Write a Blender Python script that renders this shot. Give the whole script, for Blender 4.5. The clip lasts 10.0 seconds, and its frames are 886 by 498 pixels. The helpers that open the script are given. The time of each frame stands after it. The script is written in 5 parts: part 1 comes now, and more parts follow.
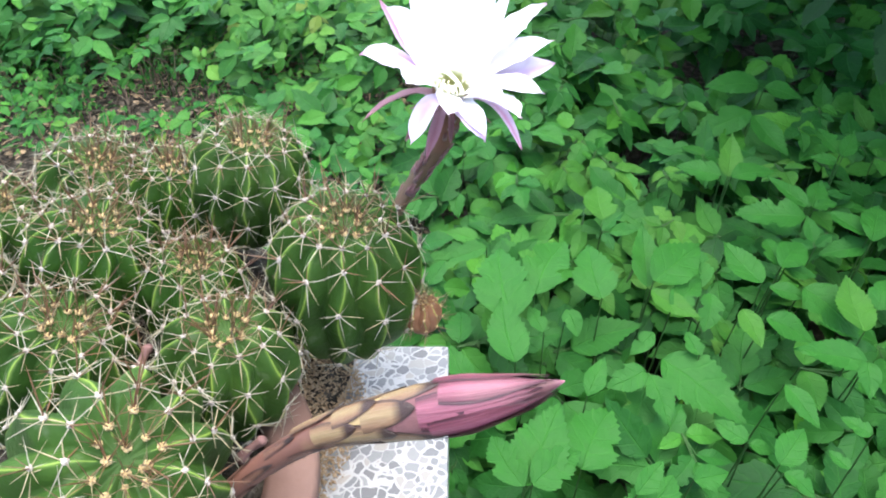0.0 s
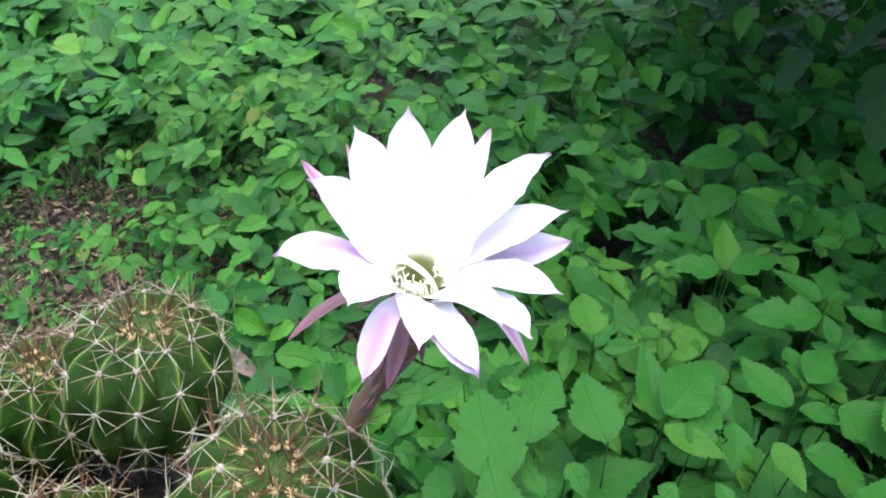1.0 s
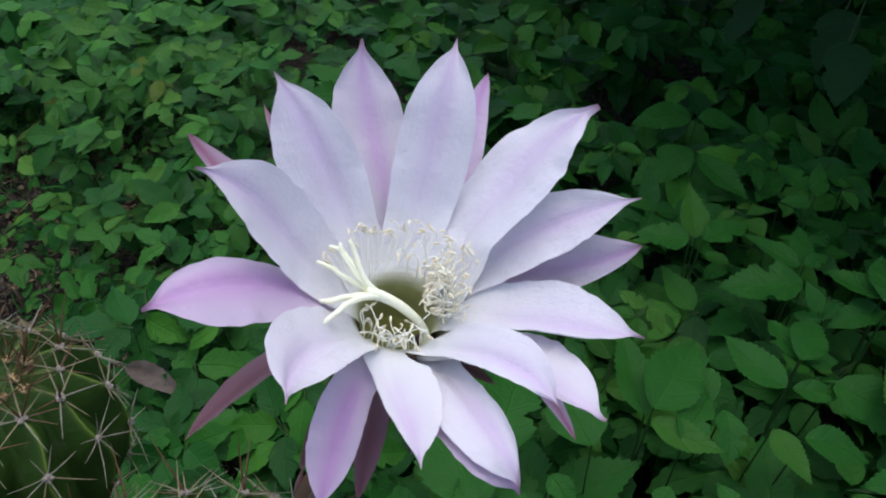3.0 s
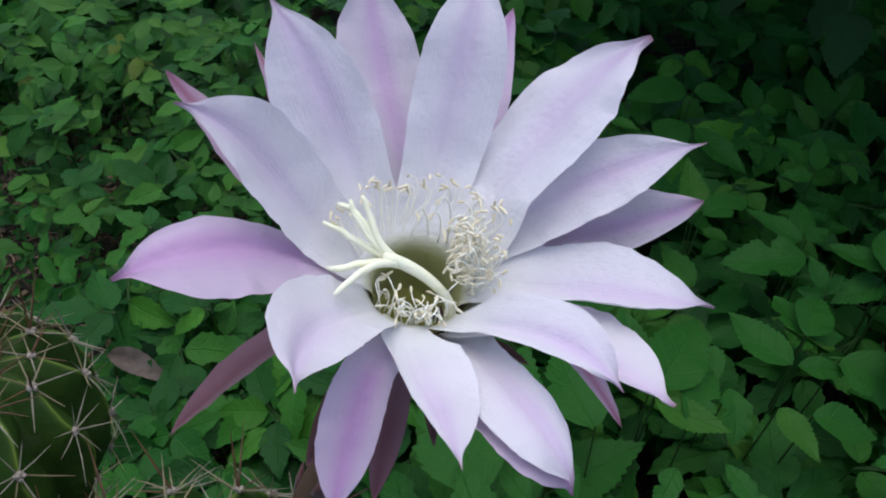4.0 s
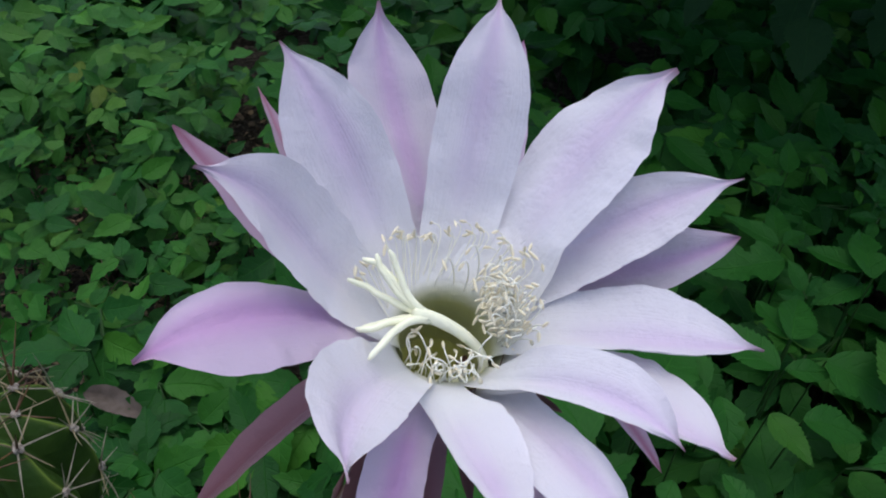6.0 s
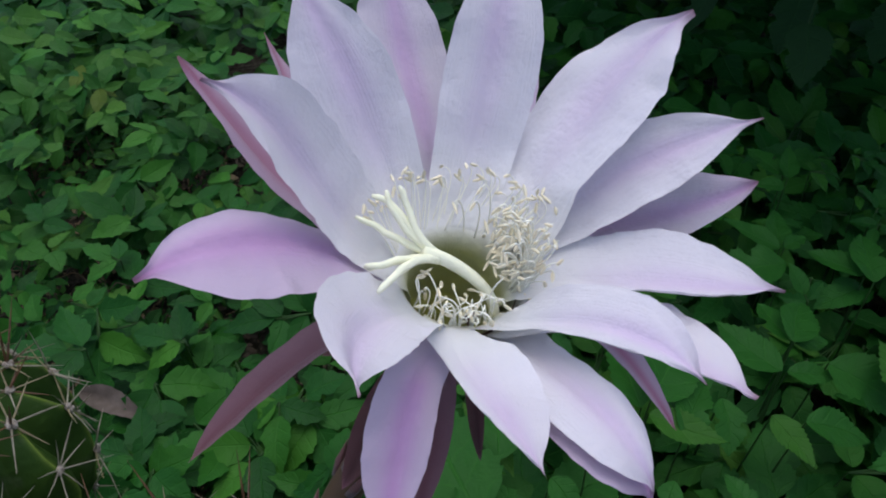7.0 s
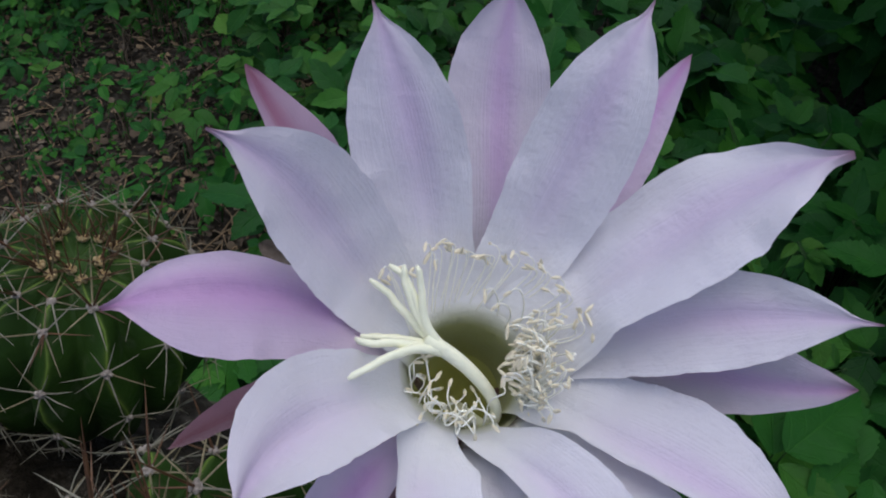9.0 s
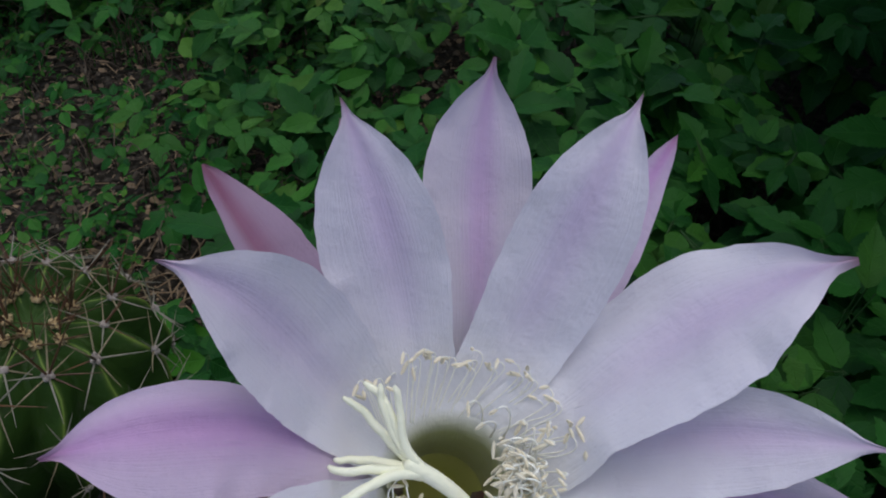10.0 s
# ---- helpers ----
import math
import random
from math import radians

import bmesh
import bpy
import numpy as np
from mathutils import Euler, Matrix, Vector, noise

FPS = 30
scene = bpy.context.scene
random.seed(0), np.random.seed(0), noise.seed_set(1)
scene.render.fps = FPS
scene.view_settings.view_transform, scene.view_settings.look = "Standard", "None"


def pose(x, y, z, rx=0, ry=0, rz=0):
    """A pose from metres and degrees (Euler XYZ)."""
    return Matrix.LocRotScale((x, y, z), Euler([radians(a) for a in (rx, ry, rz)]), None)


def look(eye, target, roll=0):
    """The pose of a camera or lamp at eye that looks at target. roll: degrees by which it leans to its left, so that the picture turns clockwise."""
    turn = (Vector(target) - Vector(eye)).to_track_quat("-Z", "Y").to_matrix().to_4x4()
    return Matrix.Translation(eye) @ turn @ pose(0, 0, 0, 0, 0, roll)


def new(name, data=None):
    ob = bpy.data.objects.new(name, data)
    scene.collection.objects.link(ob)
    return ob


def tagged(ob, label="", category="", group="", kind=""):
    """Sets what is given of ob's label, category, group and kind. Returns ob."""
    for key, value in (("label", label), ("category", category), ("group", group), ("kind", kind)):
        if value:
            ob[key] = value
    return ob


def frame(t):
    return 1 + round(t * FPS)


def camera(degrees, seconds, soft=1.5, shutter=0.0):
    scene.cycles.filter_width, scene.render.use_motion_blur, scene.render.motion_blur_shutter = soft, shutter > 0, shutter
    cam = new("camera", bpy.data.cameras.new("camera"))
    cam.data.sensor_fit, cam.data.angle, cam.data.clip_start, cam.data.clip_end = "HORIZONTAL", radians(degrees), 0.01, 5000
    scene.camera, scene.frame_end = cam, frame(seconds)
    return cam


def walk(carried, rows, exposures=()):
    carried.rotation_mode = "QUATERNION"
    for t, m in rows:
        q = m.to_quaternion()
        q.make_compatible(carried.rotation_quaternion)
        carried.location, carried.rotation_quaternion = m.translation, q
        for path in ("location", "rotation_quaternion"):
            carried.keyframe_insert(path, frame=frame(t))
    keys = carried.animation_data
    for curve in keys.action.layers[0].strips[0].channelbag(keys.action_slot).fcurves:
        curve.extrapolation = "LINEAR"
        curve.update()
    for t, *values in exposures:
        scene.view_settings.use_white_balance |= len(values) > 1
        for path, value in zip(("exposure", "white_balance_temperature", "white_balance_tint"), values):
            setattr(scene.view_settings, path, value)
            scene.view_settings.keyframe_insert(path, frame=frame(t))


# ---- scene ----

from collections import defaultdict

cam = camera(64.3, 10.0, soft=2.0)
PATH = [
    (0, (0.01464, 0.05509, 0.77655), (-0.00112, 0.82625, 0.14010), -0.89),
    (0.5, (0.01464, 0.11951, 0.74975), (0.02121, 0.92013, 0.15060), -0.81),
    (1, (0.01205, 0.20719, 0.75561), (0.05585, 1.02683, 0.18440), -2.45),
    (1.5, (0.00775, 0.25694, 0.74378), (0.08370, 1.09226, 0.19929), -3.49),
    (2, (0.00944, 0.27523, 0.72359), (0.11075, 1.08838, 0.15042), -3.87),
    (2.5, (0.00689, 0.28900, 0.71771), (0.12799, 1.08000, 0.11800), -2.60),
    (2.7, (0.00542, 0.29254, 0.71445), (0.13397, 1.08009, 0.11175), -2.12),
    (4, (-0.00159, 0.31561, 0.68939), (0.15210, 1.07977, 0.06295), -1.42),
    (4.5, (-0.00553, 0.31819, 0.69367), (0.15359, 1.07644, 0.06142), -1.76),
    (5, (-0.00604, 0.31818, 0.69680), (0.16309, 1.08324, 0.07545), -2.38),
    (5.2, (-0.00505, 0.31992, 0.69865), (0.16867, 1.08573, 0.07950), -2.45),
    (6.3, (-0.01257, 0.32863, 0.68139), (0.19119, 1.09759, 0.07544), -1.92),
    (6.5, (-0.01383, 0.32568, 0.67567), (0.19181, 1.10297, 0.08109), -1.79),
    (7, (-0.01353, 0.32367, 0.67849), (0.18985, 1.09877, 0.08028), -1.55),
    (7.3, (0.00236, 0.32923, 0.68560), (0.15557, 1.09709, 0.06358), -2.62),
    (7.5, (0.00892, 0.32890, 0.68756), (0.11277, 1.08938, 0.04656), -2.27),
    (7.7, (0.01148, 0.32859, 0.69003), (0.06458, 1.08322, 0.03603), -1.51),
    (8, (0.02279, 0.33850, 0.69566), (0.00909, 1.08202, 0.02709), -1.05),
    (8.5, (0.02328, 0.34539, 0.69529), (-0.03543, 1.07501, 0.01396), 0.93),
    (9, (0.01699, 0.34847, 0.69260), (-0.06124, 1.06499, -0.00057), 2.25),
    (9.5, (0.01714, 0.35480, 0.69428), (-0.05962, 1.07242, 0.00209), 3.35),
    (10, (0.01401, 0.36414, 0.69727), (-0.02694, 1.09799, 0.01919), 3.17),
]
EXPOSURE = [
    (0, 2.79, 6200, 8),
    (0.5, 2.84, 6200, 8),
    (1, 2.37, 6200, 8),
    (1.5, 1.66, 6080, 8),
    (2, 1.22, 6030, 9),
    (2.5, 0.89, 6020, 9),
    (4, 0.58, 6000, 9),
    (5, 0.55, 6000, 9),
    (6.5, 0.48, 6000, 9),
    (7.5, 0.37, 6000, 9),
    (8, 0.26, 6000, 9),
    (8.5, 0.22, 5980, 10),
    (10, 0.04, 5980, 10),
]
walk(cam, [(t, look(eye, target, roll)) for t, eye, target, roll in PATH], EXPOSURE)

# ---- light: open shade under a bright overcast sky ----
world = bpy.data.worlds.new("world")
scene.world = world
world.use_nodes = True
wn = world.node_tree
sky = wn.nodes.new("ShaderNodeTexSky")
sky.sky_type = "NISHITA"
sky.sun_disc = False
sky.sun_elevation, sky.sun_rotation = radians(82), radians(150)
sky.air_density, sky.dust_density, sky.ozone_density = 1.0, 3.0, 1.0
wn.links.new(sky.outputs[0], wn.nodes["Background"].inputs[0])
wn.nodes["Background"].inputs[1].default_value = 0.105
sun = new("sun", bpy.data.lights.new("sun", "SUN"))
sun.data.energy, sun.data.angle, sun.data.color = 1.35, radians(80), (1.0, 0.955, 0.88)
sun.matrix_basis = look((0, 0, 0), (-0.10, -0.22, -1.0))


# ---- materials ----
def material(name):
    m = bpy.data.materials.new(name)
    m.use_nodes = True
    nt = m.node_tree
    return m, nt, nt.nodes["Principled BSDF"], nt.nodes["Material Output"]


def node(nt, kind, links=(), **values):
    n = nt.nodes.new(kind)
    for k, v in values.items():
        if k == "operation":
            n.operation = v
        elif k == "blend":
            n.data_type, n.blend_type = "RGBA", v
        elif k == "attribute":
            n.attribute_name = v
        elif k == "feature":
            n.feature = v
        else:
            n.inputs[k].default_value = v
    for source, socket in links:
        nt.links.new(source, n.inputs[socket])
    return n


def noise_tex(nt, scale, detail=4.0, vector=None, rough=0.55):
    n = node(nt, "ShaderNodeTexNoise", Scale=scale, Detail=detail, Roughness=rough)
    if vector is None:
        vector = nt.nodes.new("ShaderNodeTexCoord").outputs["Object"]
    nt.links.new(vector, n.inputs["Vector"])
    return n.outputs["Fac"]


def ramp(nt, fac, *stops):
    n = nt.nodes.new("ShaderNodeValToRGB")
    e = n.color_ramp.elements
    while len(e) < len(stops):
        e.new(0.5)
    for el, (p, c) in zip(e, stops):
        el.position, el.color = p, (*c, 1)
    nt.links.new(fac, n.inputs[0])
    return n.outputs[0]


def mix(nt, a, b, fac, blend="MIX"):
    n = nt.nodes.new("ShaderNodeMix")
    n.data_type, n.blend_type = "RGBA", blend
    for v, s in ((fac, 0), (a, 6), (b, 7)):
        if hasattr(v, "links"):
            nt.links.new(v, n.inputs[s])
        else:
            n.inputs[s].default_value = (*v, 1) if s else v
    return n.outputs[2]


def calc(nt, operation, a, b=0.0):
    n = nt.nodes.new("ShaderNodeMath")
    n.operation = operation
    for v, s in ((a, 0), (b, 1)):
        if hasattr(v, "links"):
            nt.links.new(v, n.inputs[s])
        else:
            n.inputs[s].default_value = v
    return n.outputs[0]


def bump(nt, bsdf, height, distance, strength=1.0):
    n = node(nt, "ShaderNodeBump", Strength=strength, Distance=distance)
    nt.links.new(height, n.inputs["Height"])
    nt.links.new(n.outputs[0], bsdf.inputs["Normal"])
    return n.outputs[0]


def attr(nt, name):
    n = nt.nodes.new("ShaderNodeAttribute")
    n.attribute_name = name
    return n.outputs["Fac"]


def thin(nt, bsdf, out, colour, amount, normal=None):
    """Mixes light that passes through a leaf or petal into its surface."""
    tr = nt.nodes.new("ShaderNodeBsdfTranslucent")
    nt.links.new(colour, tr.inputs[0])
    if normal is not None:
        nt.links.new(normal, tr.inputs["Normal"])
    m = nt.nodes.new("ShaderNodeMixShader")
    m.inputs[0].default_value = amount
    nt.links.new(bsdf.outputs[0], m.inputs[1])
    nt.links.new(tr.outputs[0], m.inputs[2])
    nt.links.new(m.outputs[0], out.inputs[0])


def leaf_material(name, dark, mid, light, gloss=0.6):
    m, nt, b, out = material(name)
    rnd = nt.nodes.new("ShaderNodeNewGeometry").outputs["Random Per Island"]
    base = ramp(nt, rnd, (0.0, dark), (0.5, mid), (0.86, light), (1.0, tuple(min(1, c * k) for c, k in zip(light, (1.5, 1.25, 1.1)))))
    u, v = attr(nt, "along"), attr(nt, "across")
    blotch, mott = noise_tex(nt, 38, 4), noise_tex(nt, 170, 4)
    # pinnate side veins, a fine midrib and mottling
    bent = calc(nt, "ADD", calc(nt, "MULTIPLY", calc(nt, "ABSOLUTE", v), 0.2), calc(nt, "MULTIPLY", blotch, 0.22))
    side = calc(nt, "FRACT", calc(nt, "MULTIPLY", calc(nt, "SUBTRACT", u, bent), 5.0))
    vein = calc(nt, "SUBTRACT", 1.0, calc(nt, "MINIMUM", 1.0, calc(nt, "MULTIPLY", calc(nt, "ABSOLUTE", calc(nt, "SUBTRACT", side, 0.5)), 9.0)))
    rib = calc(nt, "SUBTRACT", 1.0, calc(nt, "MINIMUM", 1.0, calc(nt, "MULTIPLY", calc(nt, "ABSOLUTE", v), 16.0)))
    veins = calc(nt, "MAXIMUM", calc(nt, "MULTIPLY", vein, 0.4), calc(nt, "MULTIPLY", rib, 1.0))
    c = mix(nt, base, tuple(min(1, x * 1.5) for x in light), calc(nt, "MULTIPLY", veins, 0.26))
    c = mix(nt, c, (0.3, 0.3, 0.3), calc(nt, "MULTIPLY", calc(nt, "SUBTRACT", mott, 0.35), 0.5), "SOFT_LIGHT")
    c = mix(nt, c, (0.75, 0.7, 0.55), calc(nt, "MULTIPLY", calc(nt, "MAXIMUM", 0.0, calc(nt, "SUBTRACT", blotch, 0.5)), 1.3), "SOFT_LIGHT")
    nt.links.new(c, b.inputs["Base Color"])
    b.inputs["Roughness"].default_value = gloss
    b.inputs["Specular IOR Level"].default_value = 0.2
    h = calc(nt, "SUBTRACT", calc(nt, "ADD", calc(nt, "MULTIPLY", blotch, 2.5), mott), calc(nt, "MULTIPLY", veins, 0.9))
    nm = bump(nt, b, h, 0.0014, 0.6)
    thin(nt, b, out, mix(nt, c, (0.9, 1.0, 0.25), 0.35, "MULTIPLY"), 0.2, nm)
    return m


LEAF = leaf_material("elder_leaf", (0.0066, 0.0500, 0.0060), (0.0144, 0.0905, 0.0098), (0.0312, 0.1340, 0.0117))
LEAF_YELLOW = leaf_material("yellowed_leaf", (0.0448, 0.1088, 0.0108), (0.0704, 0.128, 0.0132), (0.1024, 0.1472, 0.018))
# leaf green darkened to stand in for the shade of the far corner
LEAF_SHADE_TINT = leaf_material("shade_tinted_leaf", (0.007, 0.030, 0.008), (0.0125, 0.047, 0.011), (0.021, 0.067, 0.014), 0.75)
LEAF_YOUNG = leaf_material("young_leaf", (0.01872, 0.0864, 0.00896), (0.02933, 0.1152, 0.0112), (0.04555, 0.1376, 0.014))


def plain(name, stops, scale, rough=0.6, relief=0.0005, metal=0.0, spec=0.5):
    m, nt, b, out = material(name)
    f = noise_tex(nt, scale, 6)
    g = noise_tex(nt, scale * 7, 3)
    c = ramp(nt, f, *stops)
    c = mix(nt, c, (0.5, 0.5, 0.5), calc(nt, "MULTIPLY", g, 0.5), "SOFT_LIGHT")
    nt.links.new(c, b.inputs["Base Color"])
    b.inputs["Roughness"].default_value, b.inputs["Metallic"].default_value = rough, metal
    b.inputs["Specular IOR Level"].default_value = spec
    bump(nt, b, calc(nt, "ADD", f, calc(nt, "MULTIPLY", g, 0.4)), relief)
    return m


SOIL = plain("soil", ((0.3, (0.01148, 0.00984, 0.00738)), (0.5, (0.0328, 0.02788, 0.0205)), (0.7, (0.0984, 0.08528, 0.06806))), 65, 0.95, 0.012, spec=0.1)
LITTER = plain("dry_litter", ((0.3, (0.055, 0.038, 0.025)), (0.6, (0.13, 0.102, 0.072)), (0.8, (0.215, 0.185, 0.145))), 30, 0.9, 0.001, spec=0.15)
STEM = plain("leaf_stalk", ((0.3, (0.01804, 0.0533, 0.01148)), (0.7, (0.0328, 0.082, 0.01804))), 40, 0.6, spec=0.2)
POT = plain("terracotta", ((0.3, (0.0984, 0.05576, 0.04264)), (0.7, (0.1476, 0.0902, 0.07216))), 25, 0.8, 0.0006, spec=0.2)
SPINE_PALE = plain("pale_spine", ((0.3, (0.15, 0.135, 0.095)), (0.7, (0.29, 0.27, 0.2))), 200, 0.55)
SPINE_TAN = plain("tan_spine", ((0.3, (0.12, 0.098, 0.05)), (0.7, (0.27, 0.225, 0.125))), 200, 0.5)
SPINE_DARK = plain("dark_spine", ((0.3, (0.045, 0.02, 0.011)), (0.7, (0.16, 0.075, 0.03))), 200, 0.5)
WOOL = plain("areole_wool", ((0.3, (0.34, 0.23, 0.1)), (0.7, (0.58, 0.46, 0.26))), 900, 0.95, 0.0006, spec=0.1)
WOOL_OLD = plain("old_areole_wool", ((0.3, (0.24, 0.2, 0.17)), (0.7, (0.46, 0.41, 0.36))), 900, 0.95, 0.0006, spec=0.1)
DEADWOOD = plain("weathered_wood", ((0.3, (0.0656, 0.05084, 0.041)), (0.7, (0.1394, 0.1148, 0.0984))), 60, 0.9, 0.001, spec=0.15)
# concrete toned down to a dark green-grey that stands in for shade
CONCRETE = plain("shaded_concrete", ((0.3, (0.0246, 0.03444, 0.0164)), (0.55, (0.0492, 0.0533, 0.0328)), (0.8, (0.0984, 0.0943, 0.0779))), 45, 0.95, 0.002, spec=0.1)
CRUMB = plain("tan_crumbs", ((0.3, (0.15, 0.095, 0.05)), (0.7, (0.31, 0.235, 0.15))), 300, 0.9, 0.0005, spec=0.1)
DRIED = plain("dried_flower", ((0.3, (0.06, 0.03, 0.028)), (0.7, (0.17, 0.095, 0.085))), 90, 0.85, 0.0008, spec=0.2)


def terrazzo():
    m, nt, b, out = material("terrazzo")
    co = nt.nodes.new("ShaderNodeTexCoord").outputs["Object"]
    warp = node(nt, "ShaderNodeTexNoise", Scale=60.0, Detail=2.0, links=((co, "Vector"),))
    vec = nt.nodes.new("ShaderNodeVectorMath")
    vec.operation = "MULTIPLY_ADD"
    nt.links.new(warp.outputs["Color"], vec.inputs[0])
    vec.inputs[1].default_value = (0.011, 0.011, 0.011)
    nt.links.new(co, vec.inputs[2])
    edge = node(nt, "ShaderNodeTexVoronoi", links=((vec.outputs[0], "Vector"),), feature="DISTANCE_TO_EDGE", Scale=128.0)
    cell = node(nt, "ShaderNodeTexVoronoi", links=((vec.outputs[0], "Vector"),), Scale=128.0)
    sep = nt.nodes.new("ShaderNodeSeparateColor")
    nt.links.new(cell.outputs["Color"], sep.inputs[0])
    chip = ramp(nt, sep.outputs[0], (0.0, (0.06, 0.064, 0.074)), (0.4, (0.1, 0.105, 0.118)), (0.8, (0.15, 0.155, 0.163)), (1.0, (0.21, 0.196, 0.176)))
    gap = calc(nt, "ADD", 0.02, calc(nt, "MULTIPLY", sep.outputs[1], 0.13))
    inside = calc(nt, "GREATER_THAN", edge.outputs["Distance"], gap)
    c = mix(nt, mix(nt, (0.31, 0.31, 0.31), (0.22, 0.22, 0.22), noise_tex(nt, 90)), chip, inside)
    c = mix(nt, c, (0.3, 0.25, 0.15), calc(nt, "MULTIPLY", noise_tex(nt, 22, 3), 0.12))
    nt.links.new(c, b.inputs["Base Color"])
    b.inputs["Roughness"].default_value = 0.55
    bump(nt, b, calc(nt, "ADD", inside, noise_tex(nt, 300)), 0.0006)
    return m


TERRAZZO = terrazzo()


def cactus_skin(name, old, mid, young):
    m, nt, b, out = material(name)
    crest, top = attr(nt, "crest"), attr(nt, "top")
    n1, n2 = noise_tex(nt, 28, 4), noise_tex(nt, 220, 3)
    rnd = nt.nodes.new("ShaderNodeObjectInfo").outputs["Random"]
    c = ramp(nt, n1, (0.3, old), (0.52, mid), (0.75, young))
    c = mix(nt, c, (0.05, 0.1, 0.015), calc(nt, "MULTIPLY", calc(nt, "POWER", top, 2.0), 0.2))
    c = mix(nt, c, (0.09, 0.12, 0.05), calc(nt, "MULTIPLY", rnd, 0.14))
    scar = calc(nt, "MINIMUM", 1.0, calc(nt, "MAXIMUM", 0.0, calc(nt, "MULTIPLY", calc(nt, "SUBTRACT", noise_tex(nt, 75, 6), 0.6), 6.0)))
    c = mix(nt, c, (0.13, 0.15, 0.09), calc(nt, "MULTIPLY", scar, 0.4))
    c = mix(nt, c, (0.24, 0.34, 0.06), calc(nt, "MULTIPLY", calc(nt, "POWER", crest, 36.0), 0.75))
    c = mix(nt, c, (0.42, 0.42, 0.4), calc(nt, "MULTIPLY", n2, 0.45), "SOFT_LIGHT")
    nt.links.new(c, b.inputs["Base Color"])
    b.inputs["Roughness"].default_value = 0.55
    b.inputs["Specular IOR Level"].default_value = 0.14
    bump(nt, b, calc(nt, "ADD", n2, n1), 0.0006)
    return m


SKIN = cactus_skin("cactus_skin", (0.012, 0.036, 0.0042), (0.0205, 0.058, 0.0058), (0.040, 0.086, 0.0095))
SKIN_BROWN = cactus_skin("brown_cactus_skin", (0.1, 0.045, 0.025), (0.17, 0.075, 0.04), (0.22, 0.11, 0.06))


def petal_material(name, body, blush, edge, rib_width, tip_blush, early=-0.12, root_colour=(0.5, 0.52, 0.22), through_light=0.3):
    m, nt, b, out = material(name)
    u, v = attr(nt, "along"), attr(nt, "across")
    up = calc(nt, "MAXIMUM", 0.0, u)
    av = calc(nt, "ABSOLUTE", v)
    comb = nt.nodes.new("ShaderNodeCombineXYZ")
    nt.links.new(calc(nt, "MULTIPLY", u, 3.0), comb.inputs[0])
    nt.links.new(calc(nt, "MULTIPLY", v, 30.0), comb.inputs[1])
    nt.links.new(calc(nt, "MULTIPLY", attr(nt, "seed"), 40.0), comb.inputs[2])
    streak = noise_tex(nt, 1.0, 5, comb.outputs[0], 0.6)
    soft = noise_tex(nt, 45, 3)
    # a soft band along the middle, feathered by the fine lengthwise streaks
    off = calc(nt, "DIVIDE", calc(nt, "ADD", av, calc(nt, "MULTIPLY", calc(nt, "SUBTRACT", streak, 0.5), 0.35)), rib_width)
    rib = calc(nt, "POWER", 0.36, calc(nt, "MULTIPLY", off, off))
    late = calc(nt, "MINIMUM", 1.0, calc(nt, "MAXIMUM", 0.0, calc(nt, "MULTIPLY", calc(nt, "ADD", u, early), 2.2)))
    pink = calc(nt, "MULTIPLY", calc(nt, "MULTIPLY", rib, late), calc(nt, "ADD", 0.45, calc(nt, "MULTIPLY", soft, 0.7)))
    pink = calc(nt, "MINIMUM", 1.0, calc(nt, "ADD", pink, calc(nt, "MULTIPLY", calc(nt, "POWER", up, 14.0), tip_blush)))
    c = mix(nt, body, edge, calc(nt, "MULTIPLY", up, calc(nt, "ADD", 0.3, calc(nt, "MULTIPLY", soft, 0.7))))
    c = mix(nt, c, blush, pink)
    base = calc(nt, "MAXIMUM", 0.0, calc(nt, "SUBTRACT", 1.0, calc(nt, "MULTIPLY", up, 3.2)))
    c = mix(nt, c, tuple(min(0.84, 1.07 * x) for x in (body[0], body[1] * 1.03, body[2] * 0.98)), base)
    rootward = calc(nt, "MINIMUM", 1.0, calc(nt, "MAXIMUM", 0.0, calc(nt, "SUBTRACT", 0.15, calc(nt, "MULTIPLY", u, 14.0))))
    c = mix(nt, c, root_colour, rootward)
    c = mix(nt, c, (0.36, 0.15, 0.2), calc(nt, "MULTIPLY", calc(nt, "POWER", up, 30.0), 0.8))
    c = mix(nt, c, (0.3, 0.3, 0.33), calc(nt, "MULTIPLY", streak, 0.2), "SOFT_LIGHT")
    c = mix(nt, c, (0.4, 0.36, 0.45), calc(nt, "MULTIPLY", calc(nt, "SUBTRACT", noise_tex(nt, 130, 5), 0.3), 0.5), "SOFT_LIGHT")
    nt.links.new(c, b.inputs["Base Color"])
    b.inputs["Roughness"].default_value = 0.5
    b.inputs["Specular IOR Level"].default_value = 0.3
    b.inputs["Sheen Weight"].default_value = 0.15
    fine = noise_tex(nt, 700, 3)
    nm = bump(nt, b, calc(nt, "ADD", calc(nt, "ADD", calc(nt, "MULTIPLY", streak, 0.5), calc(nt, "MULTIPLY", fine, 0.5)), calc(nt, "MULTIPLY", noise_tex(nt, 110, 4), 3.0)), 0.0008, 0.45)
    thin(nt, b, out, c, through_light, nm)
    return m


